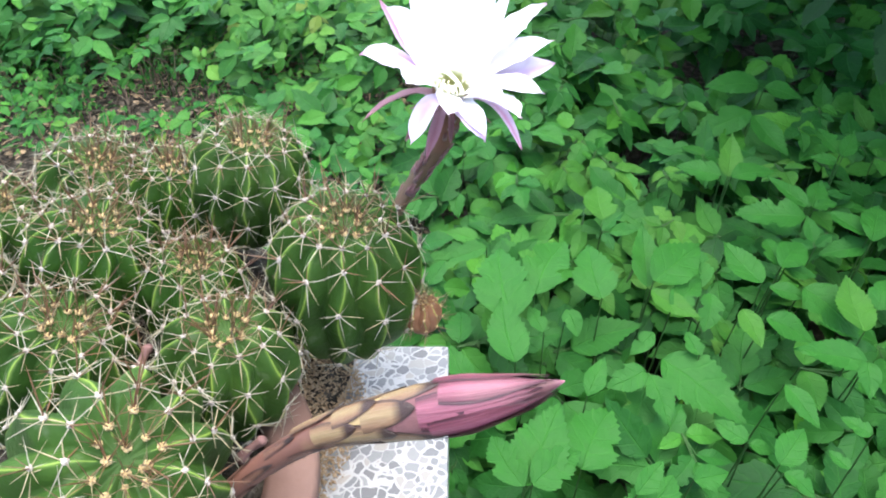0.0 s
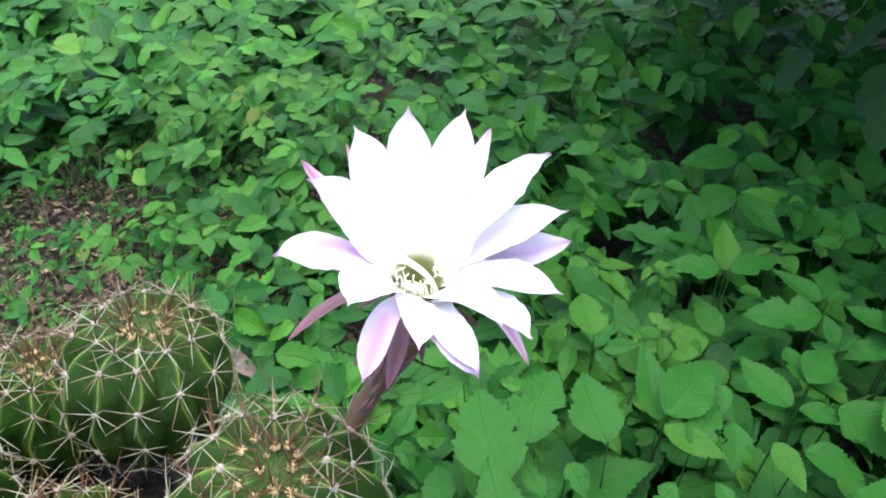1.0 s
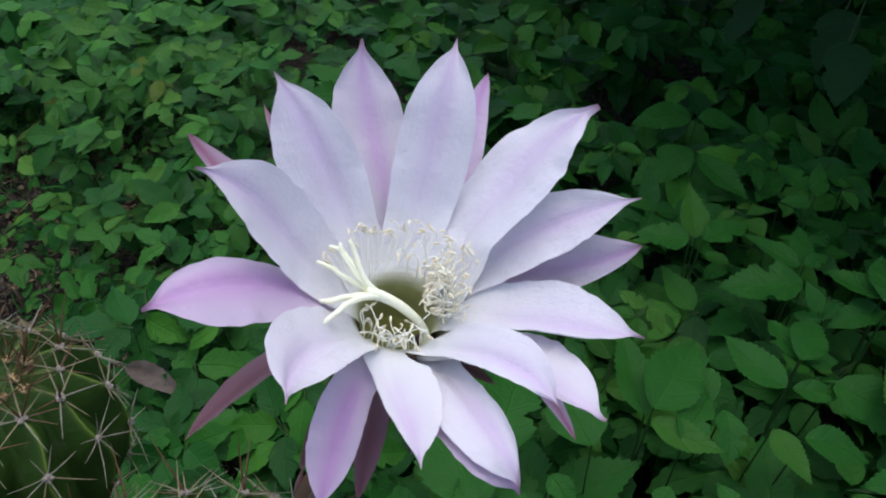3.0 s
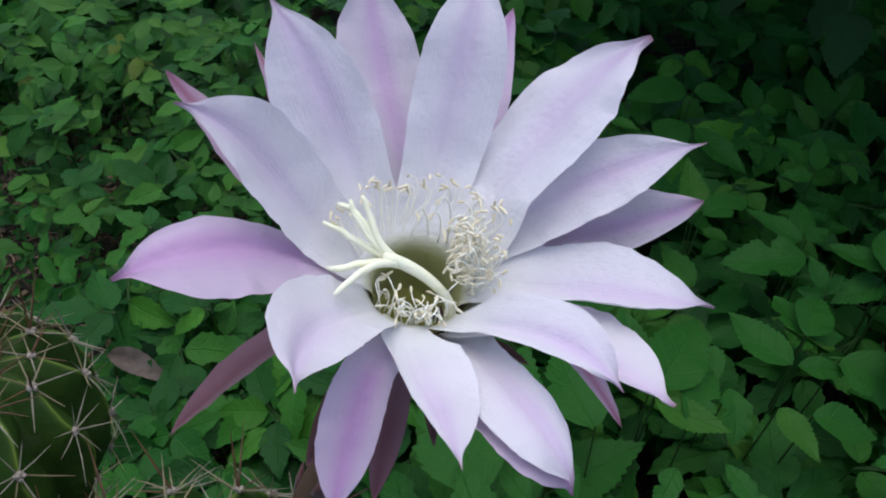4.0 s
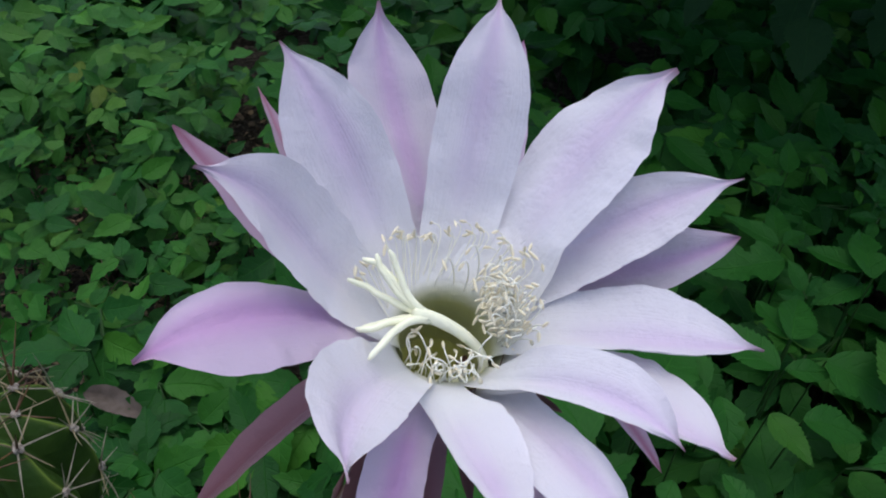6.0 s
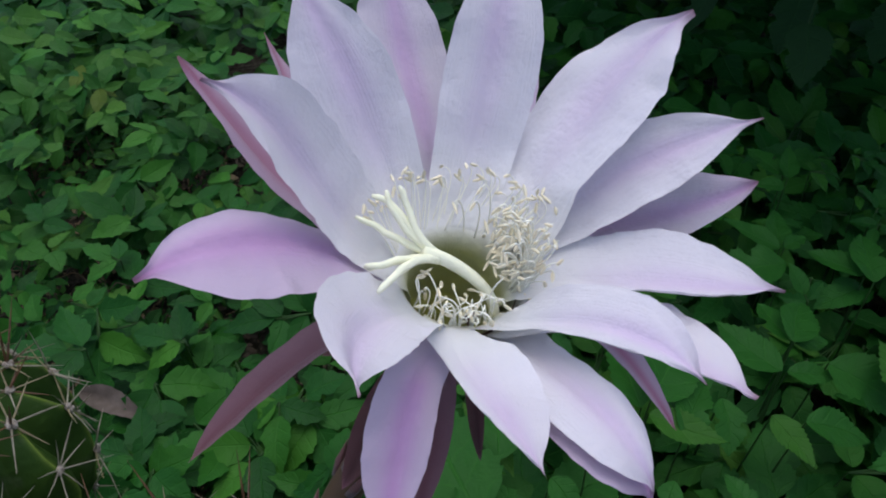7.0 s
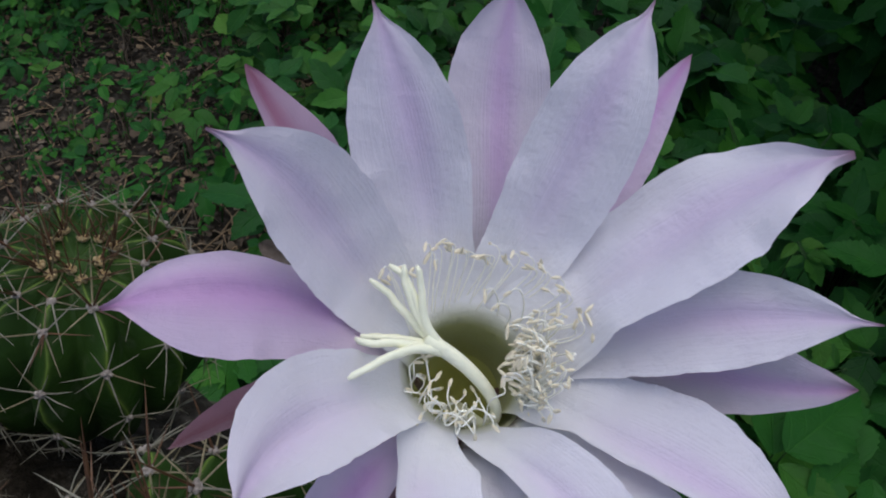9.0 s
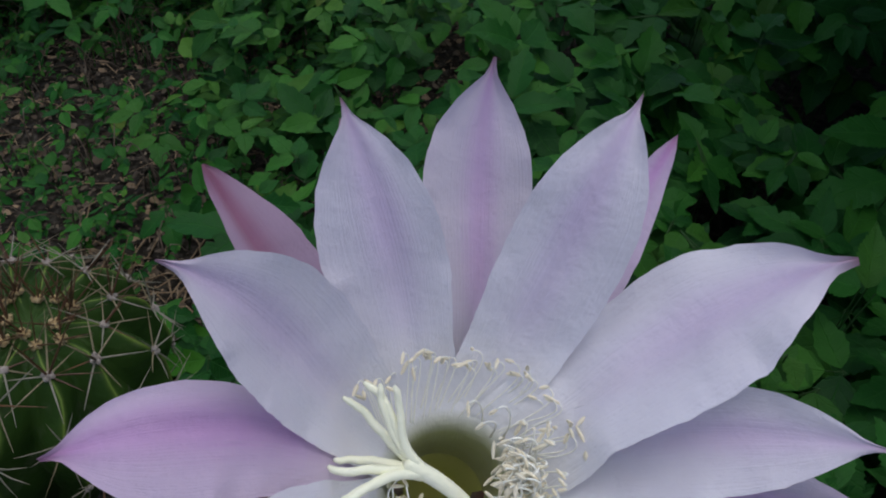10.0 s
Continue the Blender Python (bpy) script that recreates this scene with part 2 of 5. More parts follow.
PETAL = petal_material("petal_white", (0.785, 0.778, 0.808), (0.71, 0.58, 0.775), (0.735, 0.675, 0.78), 0.4, 0.6, -0.16, through_light=0.22)
PETAL_MID = petal_material("petal_blush", (0.715, 0.605, 0.74), (0.64, 0.37, 0.68), (0.67, 0.53, 0.715), 0.5, 0.6, 0.15)
PETAL_BACK = petal_material("petal_lilac", (0.75, 0.7, 0.765), (0.69, 0.48, 0.745), (0.70, 0.62, 0.745), 0.33, 0.6, 0.0)
SEPAL_PINK = petal_material("petal_rose", (0.6, 0.45, 0.6), (0.46, 0.19, 0.3), (0.53, 0.38, 0.51), 0.42, 0.9, root_colour=(0.3, 0.2, 0.15), through_light=0.3)
SEPAL = petal_material("petal_mauve", (0.3, 0.165, 0.2), (0.2, 0.072, 0.09), (0.25, 0.12, 0.145), 0.6, 0.9, root_colour=(0.2, 0.12, 0.1), through_light=0.3)
SEPAL_DARK = petal_material("petal_brown", (0.16, 0.07, 0.07), (0.08, 0.03, 0.03), (0.12, 0.05, 0.05), 0.6, 0.8, root_colour=(0.1, 0.06, 0.05), through_light=0.15)


def pale_flesh(name, colour, other, scale, amount):
    m, nt, b, out = material(name)
    c = mix(nt, colour, other, noise_tex(nt, scale, 4))
    nt.links.new(c, b.inputs["Base Color"])
    b.inputs["Roughness"].default_value = 0.5
    nm = bump(nt, b, noise_tex(nt, scale * 3, 3), 0.0003)
    thin(nt, b, out, c, amount, nm)
    return m


CREAM = pale_flesh("style_cream", (0.88, 0.89, 0.62), (0.92, 0.92, 0.74), 200, 0.0)
FILAMENT = pale_flesh("filament_white", (0.93, 0.915, 0.78), (0.96, 0.955, 0.87), 300, 0.0)
ANTHER = pale_flesh("anther_pollen", (0.95, 0.83, 0.55), (0.96, 0.92, 0.74), 1500, 0.0)


def tube_material(name, low, high, scale, split=0.35):
    m, nt, b, out = material(name)
    u = attr(nt, "along")
    n = noise_tex(nt, scale, 5)
    f = calc(nt, "ADD", u, calc(nt, "MULTIPLY", calc(nt, "SUBTRACT", n, 0.5), 0.5))
    c = ramp(nt, f, (split, low), (split + 0.3, high))
    c = mix(nt, c, (0.4, 0.4, 0.4), calc(nt, "MULTIPLY", noise_tex(nt, scale * 8, 3), 0.5), "SOFT_LIGHT")
    nt.links.new(c, b.inputs["Base Color"])
    b.inputs["Roughness"].default_value = 0.55
    bump(nt, b, n, 0.0008)
    return m


TUBE = tube_material("flower_tube", (0.15, 0.062, 0.04), (0.1, 0.058, 0.032), 60)
THROAT = tube_material("flower_throat", (0.4, 0.41, 0.12), (0.56, 0.57, 0.22), 60, 0.3)
BUD_TUBE = tube_material("bud_tube", (0.12, 0.052, 0.036), (0.3, 0.215, 0.095), 40, 0.5)


# ---- building blocks ----
def mesh_of(name, verts, faces, mat, smooth=True, **attributes):
    me = bpy.data.meshes.new(name)
    me.from_pydata([tuple(v) for v in verts], [], [tuple(f) for f in faces])
    me.materials.append(mat)
    for key, values in attributes.items():
        a = me.attributes.new(key, "FLOAT", "POINT")
        a.data.foreach_set("value", np.asarray(values, dtype=np.float32))
    if smooth:
        me.polygons.foreach_set("use_smooth", [True] * len(me.polygons))
    me.update()
    return me


def part(name, me, parent, label="", m=None):
    ob = new(name, me)
    ob.parent = parent
    if m is not None:
        ob.matrix_basis = m
    if label:
        ob["label"] = label
    return ob


def thing(name, label, category, group="", kind="", at=(0, 0, 0)):
    ob = new(name)
    ob.empty_display_size = 0.02
    ob.location = at
    return tagged(ob, label, category, group, kind)


def bezier(p0, p1, p2, p3, n):
    t = np.linspace(0, 1, n)[:, None]
    p0, p1, p2, p3 = (np.asarray(p, float) for p in (p0, p1, p2, p3))
    return (1 - t) ** 3 * p0 + 3 * (1 - t) ** 2 * t * p1 + 3 * (1 - t) * t * t * p2 + t**3 * p3


def unit(v):
    v = np.asarray(v, float)
    return v / max(1e-9, np.linalg.norm(v))


def tube(points, radii, sides=8, cap=True):
    """Verts, faces and the position along it of a round tube on a path."""
    points = np.asarray(points, float)
    n = len(points)
    tangents = np.gradient(points, axis=0)
    ref = np.array([0.31, 0.17, 0.93])
    verts, faces, along = [], [], []
    side = None
    for i in range(n):
        t = unit(tangents[i])
        side = unit(np.cross(t, ref)) if side is None else unit(side - t * (side @ t))
        up = np.cross(t, side)
        r = radii[i] if hasattr(radii, "__len__") else radii
        for k in range(sides):
            a = 2 * math.pi * k / sides
            verts.append(points[i] + r * (math.cos(a) * side + math.sin(a) * up))
            along.append(i / (n - 1))
    for i in range(n - 1):
        for k in range(sides):
            a, b = i * sides + k, i * sides + (k + 1) % sides
            faces.append((a, b, b + sides, a + sides))
    if cap:
        faces.append(tuple(range(sides))[::-1])
        faces.append(tuple((n - 1) * sides + k for k in range(sides)))
    return verts, faces, along


def merged(pieces):
    verts, faces, extra = [], [], []
    for v, f, *a in pieces:
        o = len(verts)
        verts += list(v)
        faces += [tuple(i + o for i in q) for q in f]
        if a:
            extra += list(a[0])
    return verts, faces, extra


def blob(centre, radii, rings=5, sides=7, axis=None):
    """A small ellipsoid, its long side on axis."""
    axis = unit(axis if axis is not None else (0, 0, 1))
    side = unit(np.cross(axis, (0.3, 0.8, 0.2)))
    up = np.cross(axis, side)
    verts, faces = [], []
    for i in range(rings):
        ph = math.pi * (i + 0.5) / rings
        for k in range(sides):
            a = 2 * math.pi * k / sides
            verts.append(np.asarray(centre) + radii[0] * math.sin(ph) * math.cos(a) * side + radii[1] * math.sin(ph) * math.sin(a) * up + radii[2] * math.cos(ph) * axis)
    for i in range(rings - 1):
        for k in range(sides):
            faces.append((i * sides + k, i * sides + (k + 1) % sides, (i + 1) * sides + (k + 1) % sides, (i + 1) * sides + k))
    faces.append(tuple(range(sides)))
    faces.append(tuple((rings - 1) * sides + k for k in range(sides))[::-1])
    return verts, faces


# ---- ground ----
def ground_height(x, y):
    return 0.012 * noise.noise((x * 2.1, y * 2.1, 0.0)) + 0.005 * noise.noise((x * 11, y * 11, 3.0))


steps = [0.06 * i for i in range(1, 41)]
while steps[-1] < 400:
    steps.append(steps[-1] * 1.35)
line = np.array([-s for s in reversed(steps)] + [0.0] + steps)
xs, ys = line, line + 1.2
gv = [(x, y, ground_height(x, y) if abs(x) < 3 and abs(y - 1.2) < 3 else 0.0) for y in ys for x in xs]
nx = len(xs)
gf = [(j * nx + i, j * nx + i + 1, (j + 1) * nx + i + 1, (j + 1) * nx + i) for j in range(len(ys) - 1) for i in range(nx - 1)]
ground = new("ground", mesh_of("ground", gv, gf, SOIL))
tagged(ground, "brown garden soil with dry litter under the plants", "ground", kind="structure")

# ---- terrazzo slab on a concrete pier ----
SLAB = 0.345


def rounded_box(x0, x1, y0, y1, z0, z1, r):
    bm = bmesh.new()
    bmesh.ops.create_cube(bm, size=1.0, matrix=Matrix.LocRotScale(((x0 + x1) / 2, (y0 + y1) / 2, (z0 + z1) / 2), None, (x1 - x0, y1 - y0, z1 - z0)))
    bmesh.ops.bevel(bm, geom=list(bm.edges), offset=r, segments=2, affect="EDGES", profile=0.6)
    return bm


def from_bm(name, bm, mat, smooth=False):
    me = bpy.data.meshes.new(name)
    bm.to_mesh(me)
    bm.free()
    me.materials.append(mat)
    if smooth:
        me.polygons.foreach_set("use_smooth", [True] * len(me.polygons))
    return me


plinth = thing("terrazzo_plinth", "grey and white terrazzo slab on a concrete pier carrying the cacti", "plinth")
part("slab", from_bm("slab", rounded_box(-0.52, 0.01, 0.12, 0.453, SLAB - 0.06, SLAB, 0.003), TERRAZZO), plinth, "terrazzo slab with grey stone chips")
part("pier", from_bm("pier", rounded_box(-0.50, -0.13, 0.17, 0.60, -0.02, SLAB - 0.0602, 0.006), CONCRETE), plinth, "concrete pier with its shade put into a dark colour")

# ---- terracotta bowl with soil ----
BOWL = np.array([-0.212, 0.290])


def lathe(profile, sides=48):
    verts, faces = [], []
    for r, z in profile:
        for k in range(sides):
            a = 2 * math.pi * k / sides
            verts.append((r * math.cos(a), r * math.sin(a), z))
    for i in range(len(profile) - 1):
        for k in range(sides):
            faces.append((i * sides + k, i * sides + (k + 1) % sides, (i + 1) * sides + (k + 1) % sides, (i + 1) * sides + k))
    return verts, faces


bowl = thing("plant_bowl", "shallow terracotta bowl crowded with cacti on the terrazzo slab", "plant pot", at=(*BOWL, SLAB))
v, f = lathe([(0.0, 0.002), (0.122, 0.002), (0.126, 0.004), (0.136, 0.034), (0.141, 0.036), (0.143, 0.039), (0.143, 0.049), (0.140, 0.052), (0.116, 0.050), (0.110, 0.047), (0.108, 0.03), (0.0, 0.025)])
part("bowl", mesh_of("bowl", v, f, POT), bowl, "pinkish brown terracotta bowl")
v, f = lathe([(0.0, 0.047)] + [(0.0109 * i, 0.046 - 0.0004 * i) for i in range(1, 11)])
v = [(x, y, z + 0.006 * noise.noise((x * 60, y * 60, 1.0))) for x, y, z in v]
part("potting_soil", mesh_of("potting_soil", v, f, SOIL), bowl, "dark gritty potting soil")


heap_v, heap_f = lathe([(0.0, 1.0)] + [(i / 14, max(0.0, 1 - (i / 14) ** 2.6)) for i in range(1, 15)] + [(1.02, -0.9), (0.0, -0.9)], 60)
heap_v = [(0.172 * x, 0.15 * y, (0.062 if z > 0 else 0.064) * z + (0.012 * noise.noise((x * 9, y * 9, 4.0)) + 0.005 * noise.noise((x * 34, y * 34, 1.0)) if z > -0.5 else 0)) for x, y, z in heap_v]
heap = new("soil_heap", mesh_of("soil_heap", heap_v, heap_f, SOIL))
heap.location = (-0.238, 0.44, SLAB)
tagged(heap, "heap of brown gritty soil under the cacti", "soil", kind="stuff")
crumbs = []
rng = random.Random(77)
for i in range(9000):
    x, y = rng.uniform(-0.12, -0.045), rng.uniform(0.31, 0.45)
    if (x + 0.075) / 0.03 + abs(y - 0.385) / 0.1 > 0.6 + rng.uniform(-0.4, 0.4):
        continue
    r = rng.uniform(0.0003, 0.0011)
    out = math.hypot((x + 0.238) / 0.172, (y - 0.44) / 0.15)
    z = SLAB + r * 0.5 + 0.062 * max(0.0, 1 - out**2.6) + 0.005 * rng.random()
    crumbs.append(blob((x, y, z), (r, r * rng.uniform(0.4, 1), r * rng.uniform(0.6, 2.6)), 3, 5, (rng.uniform(-1, 1), rng.uniform(-1, 1), rng.uniform(-0.3, 0.3))))
v, f, _ = merged(crumbs)
tagged(new("soil_crumbs", mesh_of("soil_crumbs", v, f, CRUMB, smooth=False)), "brown crumbs of soil and dry matter on the slab", "soil crumbs", kind="stuff")


# ---- globe cacti ----
def spine_mesh(name, seed, age):
    """An areole with its spines, pointing along +z. age 0: crown, 1: young side, 2: old side."""
    rng = random.Random(seed)
    me = bpy.data.meshes.new(name)
    verts, faces, mats = [], [], []

    def add(v, f, k):
        o = len(verts)
        verts.extend(tuple(p) for p in v)
        for q in f:
            faces.append(tuple(i + o for i in q))
            mats.append(k)

    size = 1.02 if age == 0 else 0.85
    cushion = blob((0, 0, 0.0004), (0.0018 * size, 0.0021 * size, 0.0014 * size), 4, 7)
    add(cushion[0], cushion[1], 0)
    for i in range(5 if age == 0 else 3):
        a = 1.3 * i + rng.uniform(0, 1)
        tuft = blob((0.0014 * size * math.cos(a), 0.0016 * size * math.sin(a), 0.0009), (0.0012 * size, 0.001 * size, 0.0011 * size), 4, 6)
        add(tuft[0], tuft[1], 0)

    def spine(d, length, r, bend, k):
        o = len(verts)
        mid = d * length * 0.5 + np.array((0, 0, bend))
        vv, ff, _ = tube([d * 0.0008, mid, d * length], [r, r * 0.8, 0.00006], 5, False)
        add(vv, ff, k)
        faces.append((0, o, o + 1))
        mats.append(k)

    n = rng.randint(7, 9) if age else rng.randint(5, 7)
    for i in range(n):
        a = 2 * math.pi * (i + rng.uniform(-0.25, 0.25)) / n
        lift = rng.uniform(0.12, 0.4) if age else rng.uniform(0.5, 2.6)
        length = rng.uniform(0.011, 0.021) if age else rng.uniform(0.011, 0.021)
        spine(unit((math.cos(a), math.sin(a), lift)), length, 0.00033, rng.uniform(-0.0003, 0.0006), rng.choice((1, 1, 1, 1, 1, 2) if age == 2 else (1, 1, 2, 2, 3) if age else (2, 3, 3)))
    for i in range(rng.randint(0, 1) if age == 2 else rng.randint(1, 2)):
        a = rng.uniform(0, 6.28)
        length = rng.uniform(0.016, 0.031) if age < 2 else rng.uniform(0.006, 0.012)
        spine(unit((0.45 * math.cos(a), 0.45 * math.sin(a), 1)), length, 0.00045, 0.0, 3 if age < 2 or rng.random() < 0.3 else 2)
    me.from_pydata(verts, [], faces)
    for mat in (WOOL if age == 0 else WOOL_OLD, SPINE_PALE, SPINE_TAN, SPINE_DARK):
        me.materials.append(mat)
    me.polygons.foreach_set("material_index", mats)
    return me


SPINES = [[spine_mesh("areole", 10 * age + k, age) for k in range(5)] for age in range(3)]


def cactus_radius(phi, theta, radius, ribs, tall):
    """Radius, height and nearness to a rib's crest at an angle from the top and round the axis."""
    place = (ribs * theta / (2 * math.pi) + 0.5) % 1.0 * 2 - 1
    crest = 1 - abs(place) ** 1.25
    s = math.sin(phi)
    r = radius * (abs(s) ** 0.8) * (1 - 0.23 * (1 - crest) * min(1, 2.2 * s))
    z = radius * tall * (math.copysign(abs(math.cos(phi)) ** 0.95, math.cos(phi)) - 0.2 * math.exp(-((phi / 0.34) ** 2)))
    z -= 0.12 * radius * (1 - crest) * min(1, 2.2 * s)
    return r, z, crest


def rib_sway(phi, th):
    return 0.045 * math.sin(7 * phi + 3 * th)


def globe_cactus(at, radius, ribs, turn, tall=1.08, tilt=(0, 0), label="", scale=1.0, skin=None, young=False):
    rng = random.Random(int(1e4 * (at[0] + 2 * at[1])))
    ob = thing("cactus", label or "round ribbed green cactus bristling with pale spines", "cactus", group="cacti in the bowl")
    ob.matrix_basis = pose(*at, tilt[0], tilt[1], turn)
    sides, rings = ribs * 10, 26
    verts, faces, crests, tops = [], [], [], []
    for i in range(rings + 1):
        phi = 0.02 + (math.pi * 0.93) * i / rings
        for k in range(sides):
            th = 2 * math.pi * k / sides
            r, z, c = cactus_radius(phi, th, radius, ribs, tall)
            wob = 1 + 0.02 * noise.noise((3 * math.cos(th) + at[0] * 50, 3 * math.sin(th), phi * 2)) + 0.022 * noise.noise((8 * math.cos(th) + at[0] * 50, 8 * math.sin(th), phi * 7)) * math.sin(phi)
            turn_ = th + rib_sway(phi, th) * min(1.0, 2 * phi)
            verts.append((r * wob * math.cos(turn_), r * wob * math.sin(turn_), z))
            crests.append(c * min(1, 9 * math.sin(phi)))
            tops.append(max(0.0, 1 - phi / 1.5))
    for i in range(rings):
        for k in range(sides):
            faces.append((i * sides + k, (i + 1) * sides + k, (i + 1) * sides + (k + 1) % sides, i * sides + (k + 1) % sides))
    faces.append(tuple(range(sides)))
    faces.append(tuple(rings * sides + k for k in range(sides))[::-1])
    part("body", mesh_of("cactus_body", verts, faces, skin or SKIN, crest=crests, top=tops), ob, "ribbed green flesh")
    for rib in range(ribs):
        th0 = 2 * math.pi * rib / ribs
        phi = (0.04 if rib % 3 == 0 else 0.14) + rng.uniform(0, 0.1)
        while phi < 2.3:
            th = th0 + rib_sway(phi, th0) * min(1.0, 2 * phi)
            r, z, _ = cactus_radius(phi, th0, radius, ribs, tall)
            r2, z2, _ = cactus_radius(phi + 0.02, th0, radius, ribs, tall)
            t = Vector(((r2 - r) * math.cos(th), (r2 - r) * math.sin(th), z2 - z)).normalized()
            out = Vector((math.cos(th), math.sin(th), 0))
            nrm = (out - t * out.dot(t)).normalized()
            if phi < 0.3:
                nrm = Vector((0.3 * math.cos(th), 0.3 * math.sin(th), 1)).normalized()
            age = 0 if phi < 0.33 or young else 1 if phi < 0.95 else 2
            m = Matrix.Translation((r * math.cos(th), r * math.sin(th), z)) @ nrm.to_track_quat("Z", "Y").to_matrix().to_4x4() @ Matrix.Rotation(rng.uniform(0, 6.28), 4, "Z") @ Matrix.Scale(scale * rng.uniform(0.85, 1.15), 4)
            part("areole", SPINES[age][rng.randrange(5)], ob, m=m)
            phi += (0.0245 * (0.6 if phi < 0.45 else 1.0)) / radius * min(1.0, radius / 0.04) * rng.uniform(0.9, 1.12)
    for i in range(int(3 * radius / 0.05)):
        phi, th = 0.05 + 0.24 * rng.random(), 2.4 * i + rng.uniform(-0.4, 0.4)
        r, z, _ = cactus_radius(phi, th, radius, ribs, tall)
        nrm = Vector((0.35 * math.cos(th), 0.35 * math.sin(th), 1)).normalized()
        m = Matrix.Translation((r * math.cos(th), r * math.sin(th), z)) @ nrm.to_track_quat("Z", "Y").to_matrix().to_4x4() @ Matrix.Rotation(rng.uniform(0, 6.28), 4, "Z") @ Matrix.Scale(scale * rng.uniform(0.6, 0.9), 4)
        part("areole", SPINES[0][rng.randrange(5)], ob, m=m)
    return ob


CACTI = [
    (-0.060, 0.415, 0.454, 0.0525, 12, 4, "large round green cactus bearing the open flower"),
    (-0.148, 0.518, 0.462, 0.048, 12, 10, "upright round green cactus behind the others"),
    (-0.235, 0.425, 0.458, 0.047, 12, 0, ""),
    (-0.128, 0.350, 0.436, 0.045, 11, 7, "round green cactus beside the flower bud"),
    (-0.238, 0.350, 0.436, 0.050, 12, 12, ""),
    (-0.161, 0.256, 0.452, 0.060, 11, 3, "broad green cactus with a yellow-woolled crown"),
    (-0.270, 0.512, 0.452, 0.047, 12, 5, ""),
    (-0.208, 0.515, 0.448, 0.040, 12, 8, ""),
    (-0.330, 0.462, 0.448, 0.048, 12, 2, ""),
    (-0.166, 0.412, 0.440, 0.038, 11, 6, "pale green young cactus wedged between larger ones"),
    (-0.315, 0.375, 0.446, 0.050, 12, 9, ""),
]
LEANS = ((8, 6), (5, 11), (5, 21), (7, 10), (6, 25), (17, 27), (8, 21), (4, 12), (4, 22), (3, 12), (4, 22))
for (x, y, z, r, ribs, turn, label), lean in zip(CACTI, LEANS):
    globe_cactus((x, y, z), r, ribs, turn, tall=1.26 if "open flower" in label else 1.08, tilt=lean, label=label)
globe_cactus((-0.0071, 0.3995, 0.4352), 0.0135, 9, 0, label="tiny reddish brown offset cactus on a large one's side", scale=0.42, skin=SKIN_BROWN, young=True)

# ---- the open flower ----
MOUTH = np.array([0.0140, 0.4188, 0.5985])
AXIS = unit((0.1, -0.33, 0.94))
HOLE = 0.0110


PROFILE_U = [-0.16, 0, 0.12, 0.3, 0.45, 0.57, 0.68, 0.78, 0.86, 0.91, 0.935, 0.96, 1.0]
PROFILE_NARROW = [0.5, 0.55, 0.72, 0.92, 1.0, 0.98, 0.88, 0.7, 0.5, 0.36, 0.29, 0.2, 0.01]
PROFILE_W = [0.66, 0.74, 0.77, 0.89, 0.99, 1.0, 0.94, 0.77, 0.5, 0.27, 0.135, 0.06, 0.012]


